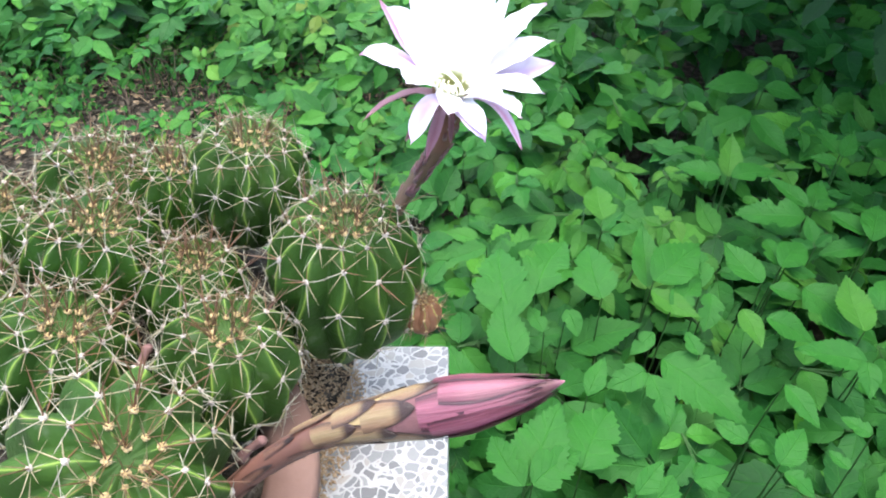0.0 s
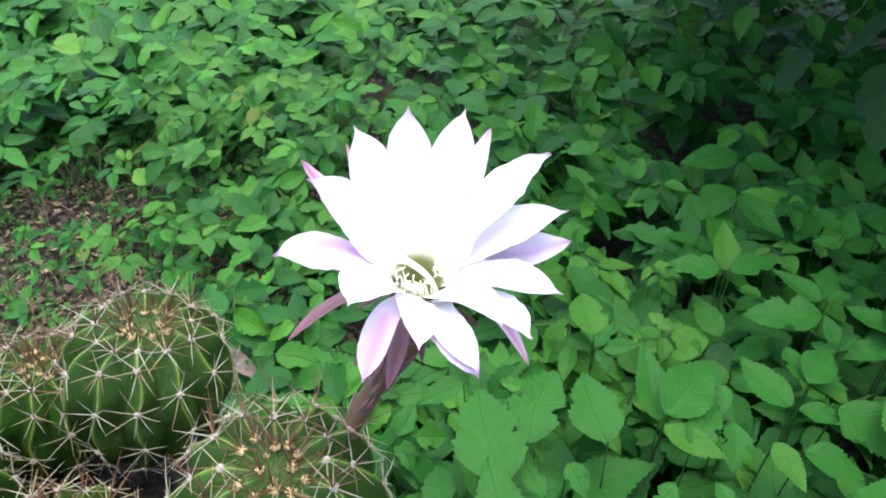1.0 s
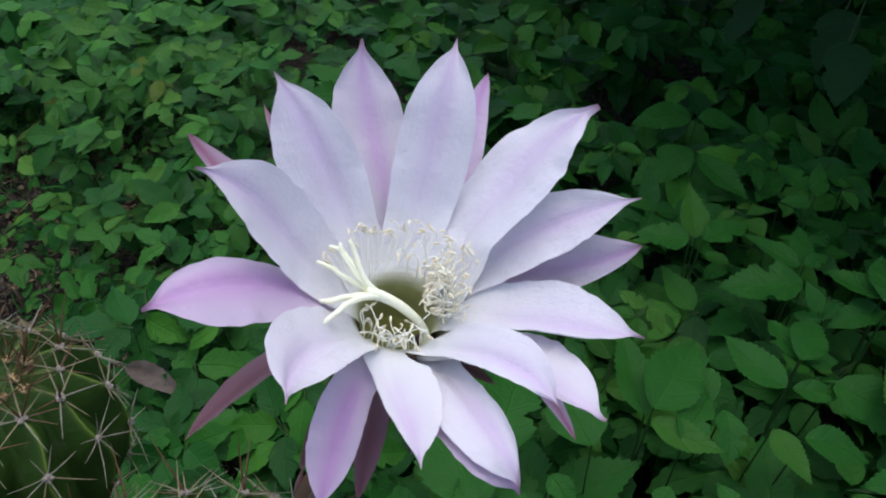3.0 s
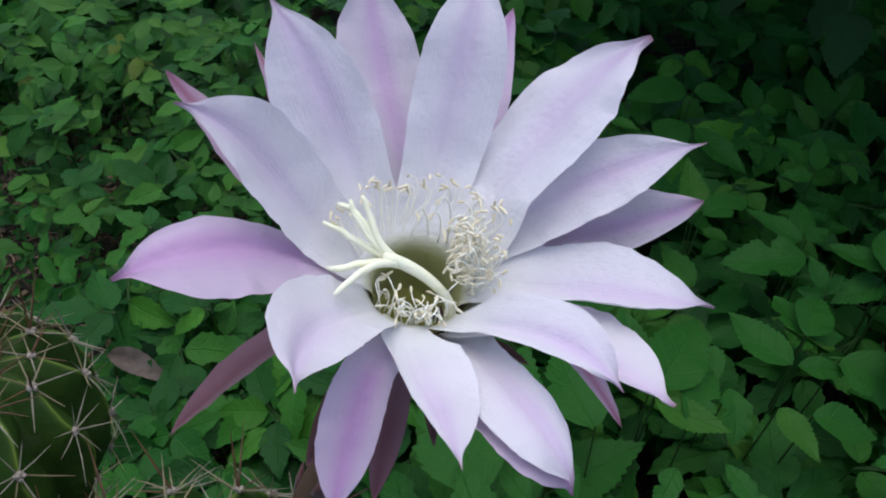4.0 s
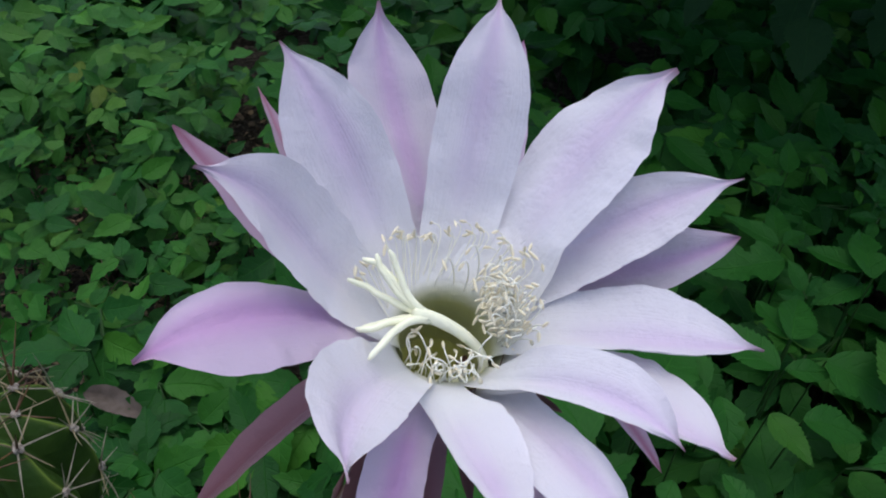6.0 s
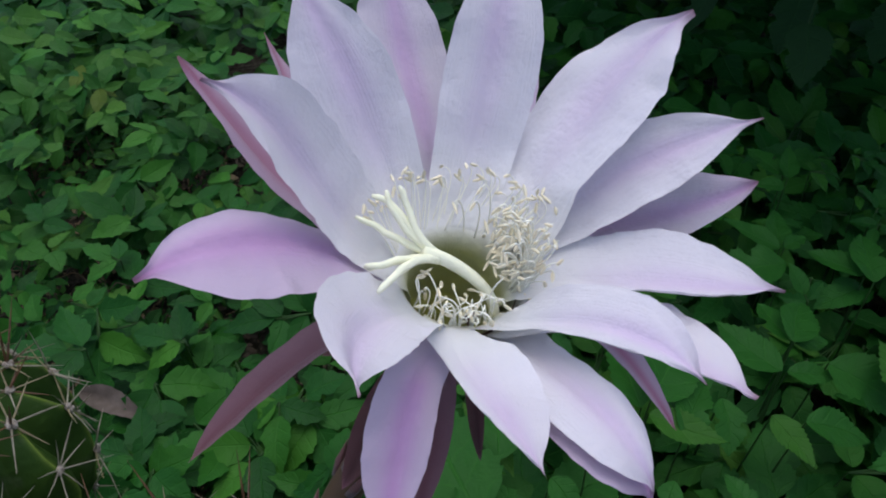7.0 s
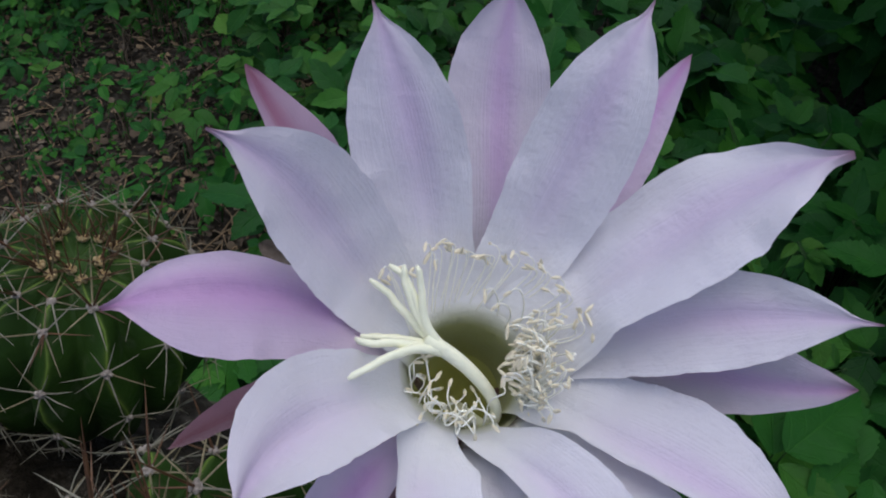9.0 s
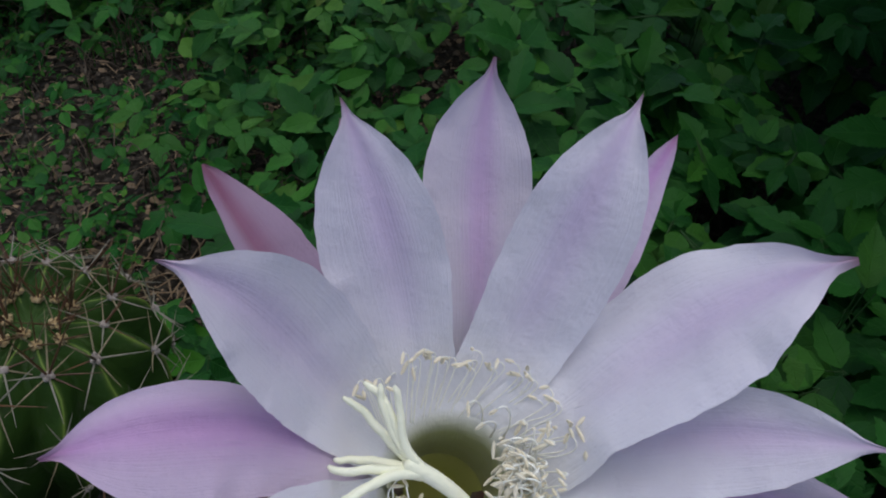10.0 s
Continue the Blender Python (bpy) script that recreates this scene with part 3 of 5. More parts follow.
def petal_mesh(name, tip, width, mat, lift, droop, bow=(0, 0), turn=0.0, lean=0.0, late=1.0, roll=0.0, cup=0.3, seed=0.0, n=34, w=13, inside=True, depth=0.0, layer=0.0, profile=PROFILE_W):
    """A pointed petal that lines the throat, leaves its rim and runs to the tip. lift raises it at the rim, droop bends it down at the tip,
    bow pushes it sideways near the base and near the tip, turn moves its root round the rim, lean widens one edge, late moves its
    broadest place, roll tips it about its midrib and cup raises its edges."""
    tip = np.asarray(tip, float)
    d = tip - MOUTH
    d = unit(d - AXIS * (d @ AXIS))
    across_dir = unit(np.cross(d, AXIS))
    b = math.cos(turn) * d + math.sin(turn) * across_dir
    rim_point = MOUTH + b * (HOLE + layer) + AXIS * depth
    length = np.linalg.norm(tip - rim_point)
    go = unit(b + lift * AXIS)
    line = bezier(rim_point, rim_point + 0.34 * length * (go + bow[0] * across_dir), tip - 0.36 * length * (unit(d - droop * AXIS) - bow[1] * across_dir), tip, n)
    share = np.linspace(0, 1, n)
    if inside:
        root = MOUTH + b * (HOLE * 0.74 + layer * 0.5) - AXIS * 0.018
        line = np.vstack([bezier(root, root + AXIS * 0.008 + b * 0.0012, rim_point - go * 0.004, rim_point, 8)[:-1], line])
        share = np.r_[np.linspace(-0.16, 0, 8)[:-1], share]
    tan = np.gradient(line, axis=0)
    verts, faces, along, across = [], [], [], []
    for i, u in enumerate(share):
        t = unit(tan[i])
        side = unit(across_dir - t * (across_dir @ t))
        up = unit(np.cross(side, t))
        up = up if up @ AXIS - 0.6 * (up @ d) > 0 else -up
        half = 0.505 * width * float(np.interp(u**late if u > 0 else u, PROFILE_U, profile))
        rel = line[i] - MOUTH
        high = rel @ AXIS
        around = rel - AXIS * high
        radius = max(0.004, np.linalg.norm(around))
        around = unit(around)
        flat = min(1.0, max(0.0, u / 0.26))
        flat = flat * flat * (3 - 2 * flat)
        grown = min(1.0, max(0.0, 4 * u))
        c, r = math.cos(roll * grown), math.sin(roll * grown)
        for k in range(w):
            s = 2 * k / (w - 1) - 1
            edge = max(0.0, abs(s) - 0.55) / 0.45
            wave = 0.05 * width * noise.noise((u * 4.5, s * 1.3, seed * 7.3)) * (0.4 + abs(s))
            wave += 0.045 * width * edge * noise.noise((u * 13, seed * 5.1 + 3 * (s > 0), 6.0))
            jag = 1 + (0.02 * noise.noise((u * 9, seed * 3.1 + (s > 0), 2.0)) + 0.025 * noise.noise((u * 31, seed * 3.7 + (s > 0), 5.0))) * grown
            x = half * s * (1 + lean * s * grown) * jag
            z = (cup * half * s * s * (1 - 0.5 * u) - 0.10 * half * math.exp(-((s / 0.16) ** 2)) + wave) * grown
            plane = line[i] + side * (x * c - z * r) + up * (x * r + z * c)
            th = max(-1.2, min(1.2, half * s / radius))
            arc = MOUTH + AXIS * high + radius * (math.cos(th) * around + math.sin(th) * np.cross(around, AXIS)) + up * z
            verts.append(arc * (1 - flat) + plane * flat)
            along.append(u)
            across.append(s)
    for i in range(len(share) - 1):
        for k in range(w - 1):
            a = i * w + k
            faces.append((a, a + 1, a + 1 + w, a + w))
    return mesh_of(name, verts, faces, mat, along=along, across=across, seed=[seed] * len(verts))


flower = thing("cactus_flower", "large open pale pink and white cactus flower on a brown tube", "flower")
# inner petals: tip, width, lift, droop, bow, turn, lean, late, roll, cup
PETALS = [
    ((-0.0062, 0.4491, 0.6456), 0.0183, 0.33, -0.43, (0.36, 0.10), -0.09, -0.16, 1.03, 0.22, 0.16, PETAL),
    ((0.0148, 0.4676, 0.6441), 0.0184, 0.75, -0.97, (0.05, -0.08), 0.14, -0.08, 1.25, -0.10, 0.19, PETAL_BACK),
    ((0.0363, 0.4554, 0.6465), 0.0174, 0.38, -0.16, (0.27, -0.02), -0.16, 0.03, 0.93, -0.03, 0.08, PETAL),
    ((0.0653, 0.4373, 0.6350), 0.0255, 0.96, -0.77, (-0.12, -0.32), 0.01, 0.06, 1.07, 0.53, 0.10, PETAL),
    ((0.0685, 0.4159, 0.6227), 0.0153, 0.54, -0.60, (-0.07, -0.33), -0.21, 0.10, 0.93, -0.17, 0.41, PETAL),
    ((0.0628, 0.3942, 0.6021), 0.0141, 0.56, -0.22, (0.42, -0.09), -0.27, -0.44, 0.99, 0.09, 0.34, PETAL),
    ((0.0400, 0.3807, 0.6015), 0.0104, 0.94, 0.20, (-0.53, -0.16), 0.34, -0.30, 1.01, -0.20, 0.36, PETAL),
    ((0.0497, 0.3805, 0.5954), 0.0177, 0.67, 0.10, (-0.02, -0.05), 0.02, -0.35, 1.04, 0.35, 0.32, PETAL),
    ((0.0117, 0.3722, 0.6027), 0.0122, 0.52, -0.86, (-0.26, -0.07), 0.34, -0.43, 0.59, -0.05, 0.18, PETAL),
    ((0.0306, 0.3751, 0.5871), 0.0130, 0.79, 1.60, (0.26, -0.02), -0.15, 0.44, 0.82, 0.09, 0.34, PETAL),
    ((-0.0089, 0.3840, 0.5779), 0.0108, 0.35, 0.55, (0.43, 0.02), -0.04, 0.13, 0.98, 0.11, 0.13, PETAL_MID),
    ((-0.0093, 0.3801, 0.6156), 0.0159, 1.23, -0.56, (-0.14, 0.69), 0.31, 0.08, 0.95, 0.21, 0.33, PETAL),
    ((-0.0346, 0.4039, 0.6207), 0.0158, 1.00, 0.08, (-0.05, 0.41), 0.32, -0.25, 1.33, 0.03, -0.08, PETAL_MID),
    ((-0.0215, 0.4188, 0.6410), 0.0182, 0.22, -0.64, (-0.20, 0.39), 0.21, -0.03, 0.97, 0.09, 0.37, PETAL),
    ((0.0312, 0.3752, 0.5843), 0.0134, 0.70, 1.60, (0.25, 0.06), -0.12, 0.46, 0.88, 0.09, 0.34, PETAL_MID),
]
BELOW = {1: (0.002, -0.006), 7: (0.0018, -0.0012), 9: (0.0015, -0.0035), 10: (0.0018, -0.0012), 12: (0.0018, -0.0012), 14: (0.0022, -0.0062)}
for k, (tip, width, lift, droop, bow, turn, lean, late, roll, cup, mat) in enumerate(PETALS):
    layer, depth = BELOW.get(k, (0.0, 0.0))
    part("petal", petal_mesh("petal", tip, width, mat, lift, droop, bow, turn, lean, late, roll, cup, n=44, w=15, seed=k + 1.0, layer=layer, depth=depth), flower)
SEPALS = [
    ((0.0481, 0.4721, 0.6298), 0.0122, 0.60, -0.36, (0.01, 0.01), 0.02, 0.02, 0.96, -0.07, 0.28, PETAL_MID),
    ((0.0700, 0.4146, 0.6103), 0.0177, 0.46, -0.71, (-0.22, 0.06), -0.37, -0.26, 0.91, -0.46, 0.22, PETAL_BACK),
    ((0.0533, 0.3994, 0.5644), 0.0058, 0.46, 0.80, (-0.36, -0.30), -0.30, -0.10, 1.06, -0.20, 0.32, SEPAL_PINK),
    ((-0.0264, 0.4451, 0.6349), 0.0154, 0.28, -1.20, (0.07, 0.01), -0.01, 0.28, 1.22, -0.50, 0.03, SEPAL_PINK),
    ((-0.0115, 0.4701, 0.6287), 0.0104, 0.37, -0.39, (-0.11, -0.12), -0.21, 0.02, 0.98, -0.66, 0.27, SEPAL_PINK),
    ((-0.0372, 0.4072, 0.5790), 0.0100, 0.22, 1.07, (-0.02, 0.02), 0.27, -0.04, 0.98, -0.57, 0.46, SEPAL),
    ((-0.0010, 0.3950, 0.5630), 0.0068, 0.1, 0.6, (0, 0), 0, 0, 1, 0, 0.2, SEPAL),
    ((0.0127, 0.4005, 0.5689), 0.0035, 0.0, 0.7, (0, 0), 0, 0, 1, 0, 0.2, SEPAL_DARK),
    ((-0.0130, 0.4010, 0.5700), 0.0075, 0.0, 0.7, (0, 0), 0, 0, 1, 0, 0.2, SEPAL_DARK),
]
for k, (tip, width, lift, droop, bow, turn, lean, late, roll, cup, mat) in enumerate(SEPALS):
    part("sepal", petal_mesh("sepal", tip, width, mat, lift, droop, bow, turn, lean, late, roll, cup, seed=k + 31.0, n=30, w=11, inside=False, depth=-0.012 if k == 0 else -0.010, layer=0.0 if k == 0 else -0.001, profile=PROFILE_NARROW), flower, "mauve outer tepal" if mat not in (PETAL_MID, PETAL_BACK) else "")

CURLS = [((-0.012, 0.43, 0.575), 0.0035, -0.2, 0.3), ((0.036, 0.412, 0.575), 0.0035, 0.0, 0.5)]
for k, (tip, width, lift, droop) in enumerate(CURLS):
    part("bract", petal_mesh("bract", tip, width, SEPAL_DARK, lift, droop, cup=0.5, seed=k + 61.0, n=20, w=5, inside=False, depth=-0.016, layer=-0.002, profile=PROFILE_NARROW), flower, "thin dark curled bract")

# tube, with the greenish throat inside
low = MOUTH - AXIS * 0.040
ROOT = np.array([-0.024, 0.432, 0.497])
spine_line = np.vstack([bezier(MOUTH - AXIS * 0.0015, MOUTH - AXIS * 0.02, MOUTH - AXIS * 0.03, low, 10)[:-1], bezier(low, low - AXIS * 0.02, ROOT + (0.012, 0.012, 0.022), ROOT, 16)])
u = np.linspace(0, 1, len(spine_line))
v, f, a = tube(spine_line, np.interp(u, [0, 0.12, 0.35, 0.7, 1], [0.0116, 0.0102, 0.0068, 0.0048, 0.0045]), 20, False)
part("tube", mesh_of("tube", v, f, TUBE, along=a), flower, "brown scaly flower tube")
inner = bezier(MOUTH - AXIS * 0.005, MOUTH - AXIS * 0.013, MOUTH - AXIS * 0.021, MOUTH - AXIS * 0.030, 14)
v, f, a = tube(inner, np.interp(np.linspace(0, 1, 14), [0, 0.52, 0.8, 1], [0.0108, 0.0086, 0.0055, 0.0008]), 40, False)
f.append(tuple(13 * 40 + k for k in range(40)))
part("throat", mesh_of("throat", v, [q[::-1] for q in f], THROAT, along=[1 - x for x in a]), flower, "olive green throat with a cream rim")
# scales on the tube
scales = []
rng = random.Random(5)
for i in range(64):
    t = rng.uniform(0.16, 0.97)
    p = spine_line[int(t * (len(spine_line) - 1))]
    d = unit(spine_line[max(0, int(t * (len(spine_line) - 1)) - 1)] - p + 1e-6)
    s = unit(np.cross(d, (rng.uniform(-1, 1), rng.uniform(-1, 1), rng.uniform(-1, 1))))
    q = p + s * float(np.interp(t, [0, 0.12, 0.35, 0.7, 1], [0.0108, 0.0096, 0.0068, 0.0048, 0.0045]))
    vv, ff, _ = tube([q - s * 0.001, q + d * 0.004 + s * 0.0006, q + d * rng.uniform(0.007, 0.012) + s * 0.0018], [0.0018, 0.0013, 0.0001], 5)
    part("scale", mesh_of("scale", vv, ff, SEPAL_DARK), flower)

# style with its lobes
KNOT = np.array([0.0073, 0.4165, 0.6070])
STYLE_FOOT = np.array([0.0194, 0.4143, 0.5908])
style_line = np.vstack([bezier(MOUTH - AXIS * 0.028, MOUTH - AXIS * 0.018, STYLE_FOOT + (-0.0003, -0.0016, -0.0055), STYLE_FOOT, 8)[:-1], bezier(STYLE_FOOT, STYLE_FOOT + (0.0016, 0.0004, 0.0052), KNOT + (0.006, 0.0002, -0.0030), KNOT, 14)])
v, f, a = tube(style_line, np.interp(np.linspace(0, 1, len(style_line)), [0, 0.5, 0.85, 1], [0.0010, 0.0010, 0.0012, 0.0012]), 12)
style = part("style", mesh_of("style", v, f, CREAM, along=a), flower, "thick cream style")
LOBES = [(-0.0033, 0.4234, 0.6124), (0.0000, 0.4248, 0.6160), (0.0020, 0.4240, 0.6172), (-0.0034, 0.4051, 0.6090), (-0.0042, 0.4163, 0.6062), (-0.0040, 0.4140, 0.6085), (0.0048, 0.4228, 0.6180), (-0.0020, 0.4085, 0.6070)]
back = unit(KNOT - style_line[-4])
for k, q in enumerate(LOBES):
    d = (np.array(q) - KNOT) * 0.9
    q = KNOT + d
    out = unit(d - back * (d @ back))
    start = KNOT - back * 0.0032 + out * 0.0004
    path = bezier(start, KNOT + back * 0.0020 + out * 0.0010, KNOT + d * 0.65 + out * 0.0016 + AXIS * (0.0022 if k % 2 else -0.0016) + np.array((0.0016 * math.sin(k * 2.1), 0.0016 * math.cos(k * 1.7), 0)), q, 14)
    for n_, p in enumerate(path):
        p += np.array([noise.noise((n_ * 0.35, k * 3.7, c * 5.0)) for c in range(3)]) * 0.0008 * n_ / 13
    v, f, a = tube(path, np.interp(np.linspace(0, 1, 14), [0, 0.3, 0.7, 0.95, 1], [0.0009, 0.00072, 0.0006, 0.00052, 0.0003]), 8)
    part("lobe", mesh_of("lobe", v, f, CREAM, along=a), style)

# stamens
rng = random.Random(11)
e1 = unit(np.cross(AXIS, (0, 1, 0)))
e1 = e1 if e1[0] > 0 else -e1
e2 = np.cross(AXIS, e1)


def stamen(path, r=0.00013):
    v, f, a = tube(path, np.linspace(r, r * 0.85, len(path)), 5)
    st = part("stamen", mesh_of("filament", v, f, FILAMENT), flower)
    d = unit(unit(path[-1] - path[-2]) + np.array([rng.uniform(-1, 1) for _ in range(3)]) * 0.9)
    v, f = blob(path[-1] + d * 0.0005, (0.00036, 0.0003, rng.uniform(0.0008, 0.0014)), 5, 6, d)
    part("anther", mesh_of("anther", v, f, ANTHER), st, "cream anther")


def ring(angle):
    return math.cos(radians(angle)) * e1 + math.sin(radians(angle)) * e2


# the comb at the back, laid against the petals: a fan of fine threads that lean one way and hook back at the top
for i in range(46):
    d = ring(24 + 138 * (i + rng.uniform(-0.4, 0.4)) / 45)
    root = MOUTH + d * HOLE * 0.92 - AXIS * rng.uniform(0.001, 0.004)
    up, out = rng.uniform(0.0070, 0.0118), rng.uniform(0.0070, 0.0105)
    lean = np.cross(AXIS, d) * -rng.uniform(0.003, 0.0078)
    hook = np.cross(AXIS, d) * rng.uniform(0.0002, 0.0022)
    stamen(bezier(root, root + AXIS * 0.0065 + d * 0.0035 + lean * 0.3, root + AXIS * up * 0.85 + d * out + lean * 1.25, root + AXIS * (up + 0.0010) + d * (out - rng.uniform(0.0, 0.0022)) + lean * 0.8 + hook, 12), 0.00012)
# the crowd on one side
for i in range(132):
    d = ring(max(-28 + rng.uniform(0, 14), rng.gauss(6, 23)))
    root = MOUTH + d * HOLE * rng.uniform(0.86, 1.08) - AXIS * rng.uniform(-0.0012, 0.003)
    up, out = 0.0012 + 0.0138 * rng.random() ** 0.75, rng.uniform(-0.0045, 0.0038)
    side = np.cross(AXIS, d) * rng.uniform(-0.0035, 0.0035)
    end = root + AXIS * up + d * out + side
    stamen(bezier(root, root + AXIS * up * 0.6 + d * rng.uniform(0, 0.0035), end + AXIS * rng.uniform(0.0005, 0.003) + d * rng.uniform(-0.001, 0.003), end, 11), 0.00016)
# curled ones at the front, most of them in a nest beside the style
for i in range(34):
    d = ring(rng.gauss(-90, 17) if i % 4 else rng.uniform(-175, -105))
    root = MOUTH + d * HOLE * rng.uniform(0.78, 0.97) - AXIS * rng.uniform(0.001, 0.006)
    end = MOUTH + d * HOLE * rng.uniform(0.35, 1.0) + AXIS * rng.uniform(-0.001, 0.0045) + np.cross(AXIS, d) * rng.uniform(-0.0055, 0.0055)
    stamen(bezier(root, root + AXIS * 0.007 - d * rng.uniform(0.0, 0.005), end + d * rng.uniform(-0.002, 0.005) + AXIS * rng.uniform(0.001, 0.004), end, 12), 0.00015)

# ---- the closed bud, lying out over the slab ----
bud = thing("flower_bud", "closed pink cactus bud on a tan scaly tube", "flower bud")
BUD = np.vstack([bezier((-0.1251, 0.2579, 0.4124), (-0.1006, 0.2552, 0.4527), (-0.0740, 0.2579, 0.4824), (-0.0427, 0.2540, 0.5028), 14)[:-1], bezier((-0.0427, 0.2540, 0.5028), (-0.0146, 0.2533, 0.5176), (0.0275, 0.2479, 0.5289), (0.0611, 0.2491, 0.5442), 27)])
u = np.linspace(0, 1, 40)
cut = 24
v, f, a = tube(BUD[: cut + 1], np.interp(u[: cut + 1], [0, 0.25, 0.5, 0.62], [0.0054, 0.0062, 0.0099, 0.0118]), 24)
part("tube", mesh_of("bud_tube", v, f, BUD_TUBE, along=a), bud, "tan and brown bud tube")
v, f, a = tube(BUD[cut - 3 :], np.interp(u[cut - 3 :], [0.5, 0.62, 0.75, 0.9, 0.97, 1.0], [0.0102, 0.0120, 0.0114, 0.0058, 0.0022, 0.0004]), 24)
part("core", mesh_of("bud_core", v, f, SEPAL_DARK, along=a, across=[0.3] * len(v), seed=[0.2] * len(v)), bud, "pink furled petals")
rng = random.Random(8)


def wrap_petal(start, end, angle, width, mat, seed, lift=0.0006, scale=False):
    """A petal or scale that lies on the bud from one point of its line to another."""
    n, w = 14, 7
    verts, faces, along, across = [], [], [], []
    tan = np.gradient(BUD, axis=0)
    for i in range(n):
        q = start + (end - start) * i / (n - 1)
        x = q * 39
        k = min(38, int(x))
        p = BUD[k] * (1 - x + k) + BUD[k + 1] * (x - k)
        t = unit(tan[k])
        s = unit(np.cross(t, (0, 0, 1)))
        up = np.cross(s, t)
        r = float(np.interp(q, [0, 0.25, 0.5, 0.62, 0.75, 0.9, 0.97, 1.0], [0.0054, 0.0062, 0.0099, 0.0118, 0.0114, 0.0061, 0.0024, 0.0006])) + lift * (1 + 0.6 * math.sin(seed * 5))
        f_ = i / (n - 1)
        half = width * (1 - f_**2.0) ** 0.8 if scale else width * (0.45 + 0.55 * math.sin(math.pi * min(1, f_ * 0.9 + 0.12)) ** 0.7) * (1 - f_ ** (4 if end > 0.9 else 2.4))
        for j in range(w):
            c = 2 * j / (w - 1) - 1
            a = angle + c * half
            rr = r + 0.0003 * (1 - c * c) + 0.0007 * (f_**3) * (1 if end < 0.9 else 0)
            verts.append(p + rr * (math.cos(a) * s + math.sin(a) * up))
            along.append(0.3 + 0.7 * f_)
            across.append(c)
    for i in range(n - 1):
        for j in range(w - 1):
            a = i * w + j
            faces.append((a, a + 1, a + 1 + w, a + w))
    return mesh_of("wrap", verts, faces, mat, along=along, across=across, seed=[seed] * len(verts))


def bud_material(name, centre, side, rim, streaky):
    m, nt, b, out = material(name)
    u, v = attr(nt, "along"), attr(nt, "across")
    comb = nt.nodes.new("ShaderNodeCombineXYZ")
    for k, (src, scale) in enumerate(((u, 2.5), (v, 5.0), (attr(nt, "seed"), 31.0))):
        nt.links.new(calc(nt, "MULTIPLY", src, scale), comb.inputs[k])
    streak = noise_tex(nt, 1.0, 4, comb.outputs[0], 0.6)
    f = calc(nt, "ADD", calc(nt, "ABSOLUTE", v), calc(nt, "MULTIPLY", calc(nt, "SUBTRACT", streak, 0.5), streaky))
    c = ramp(nt, f, (0.1, centre), (0.62, side), (0.95 if streaky > 1 else 1.2, rim))
    tipward = calc(nt, "MAXIMUM", 0.0, calc(nt, "MULTIPLY", calc(nt, "SUBTRACT", u, 0.7), 7.0))
    c = mix(nt, c, rim, calc(nt, "MINIMUM", 1.0, calc(nt, "MULTIPLY", tipward, 1.1 if streaky < 1 else 0.35)))
    c = mix(nt, c, (0.35, 0.33, 0.33), calc(nt, "MULTIPLY", noise_tex(nt, 160, 4), 0.5), "SOFT_LIGHT")
    nt.links.new(c, b.inputs["Base Color"])
    b.inputs["Roughness"].default_value = 0.42
    bump(nt, b, calc(nt, "ADD", streak, calc(nt, "MULTIPLY", noise_tex(nt, 300, 3), 0.3)), 0.0007)
    return m


BUD_PINK = bud_material("bud_pink", (0.1968, 0.0615, 0.0861), (0.0984, 0.01968, 0.0328), (0.0328, 0.00574, 0.00984), 1.3)
BUD_MAROON = bud_material("bud_maroon", (0.123, 0.02788, 0.0451), (0.0738, 0.01476, 0.0246), (0.0328, 0.00656, 0.01066), 1.1)
BUD_TAN = bud_material("bud_scale", (0.205, 0.1435, 0.0697), (0.164, 0.0943, 0.0492), (0.0287, 0.0123, 0.0082), 0.9)
BUD_BROWN = bud_material("bud_brown_scale", (0.1312, 0.06396, 0.041), (0.0902, 0.041, 0.02952), (0.0246, 0.01148, 0.00902), 0.5)
for i in range(9):
    part("furled_petal", wrap_petal(0.635 + 0.02 * (i % 4), 0.95 + 0.01 * (i % 4), 0.55 + i * 2.4, 0.66, BUD_MAROON if i % 3 == 1 else BUD_PINK, 51.0 + i, 0.0005 + 0.00025 * (i % 4)), bud)
for i in range(26):
    s0, low_part = 0.06 + 0.0195 * i, i < 11
    part("bract", wrap_petal(s0, s0 + (0.07 if low_part else 0.1 + 0.0032 * i), 0.9 + i * 2.4, 0.42 if low_part else 0.72, BUD_BROWN if low_part else BUD_TAN, 71.0 + i, 0.0001 if low_part else 0.0003 + 0.0002 * (i % 3), True), bud, "brown bract with a dark tip" if low_part else "tan bract with a dark tip")


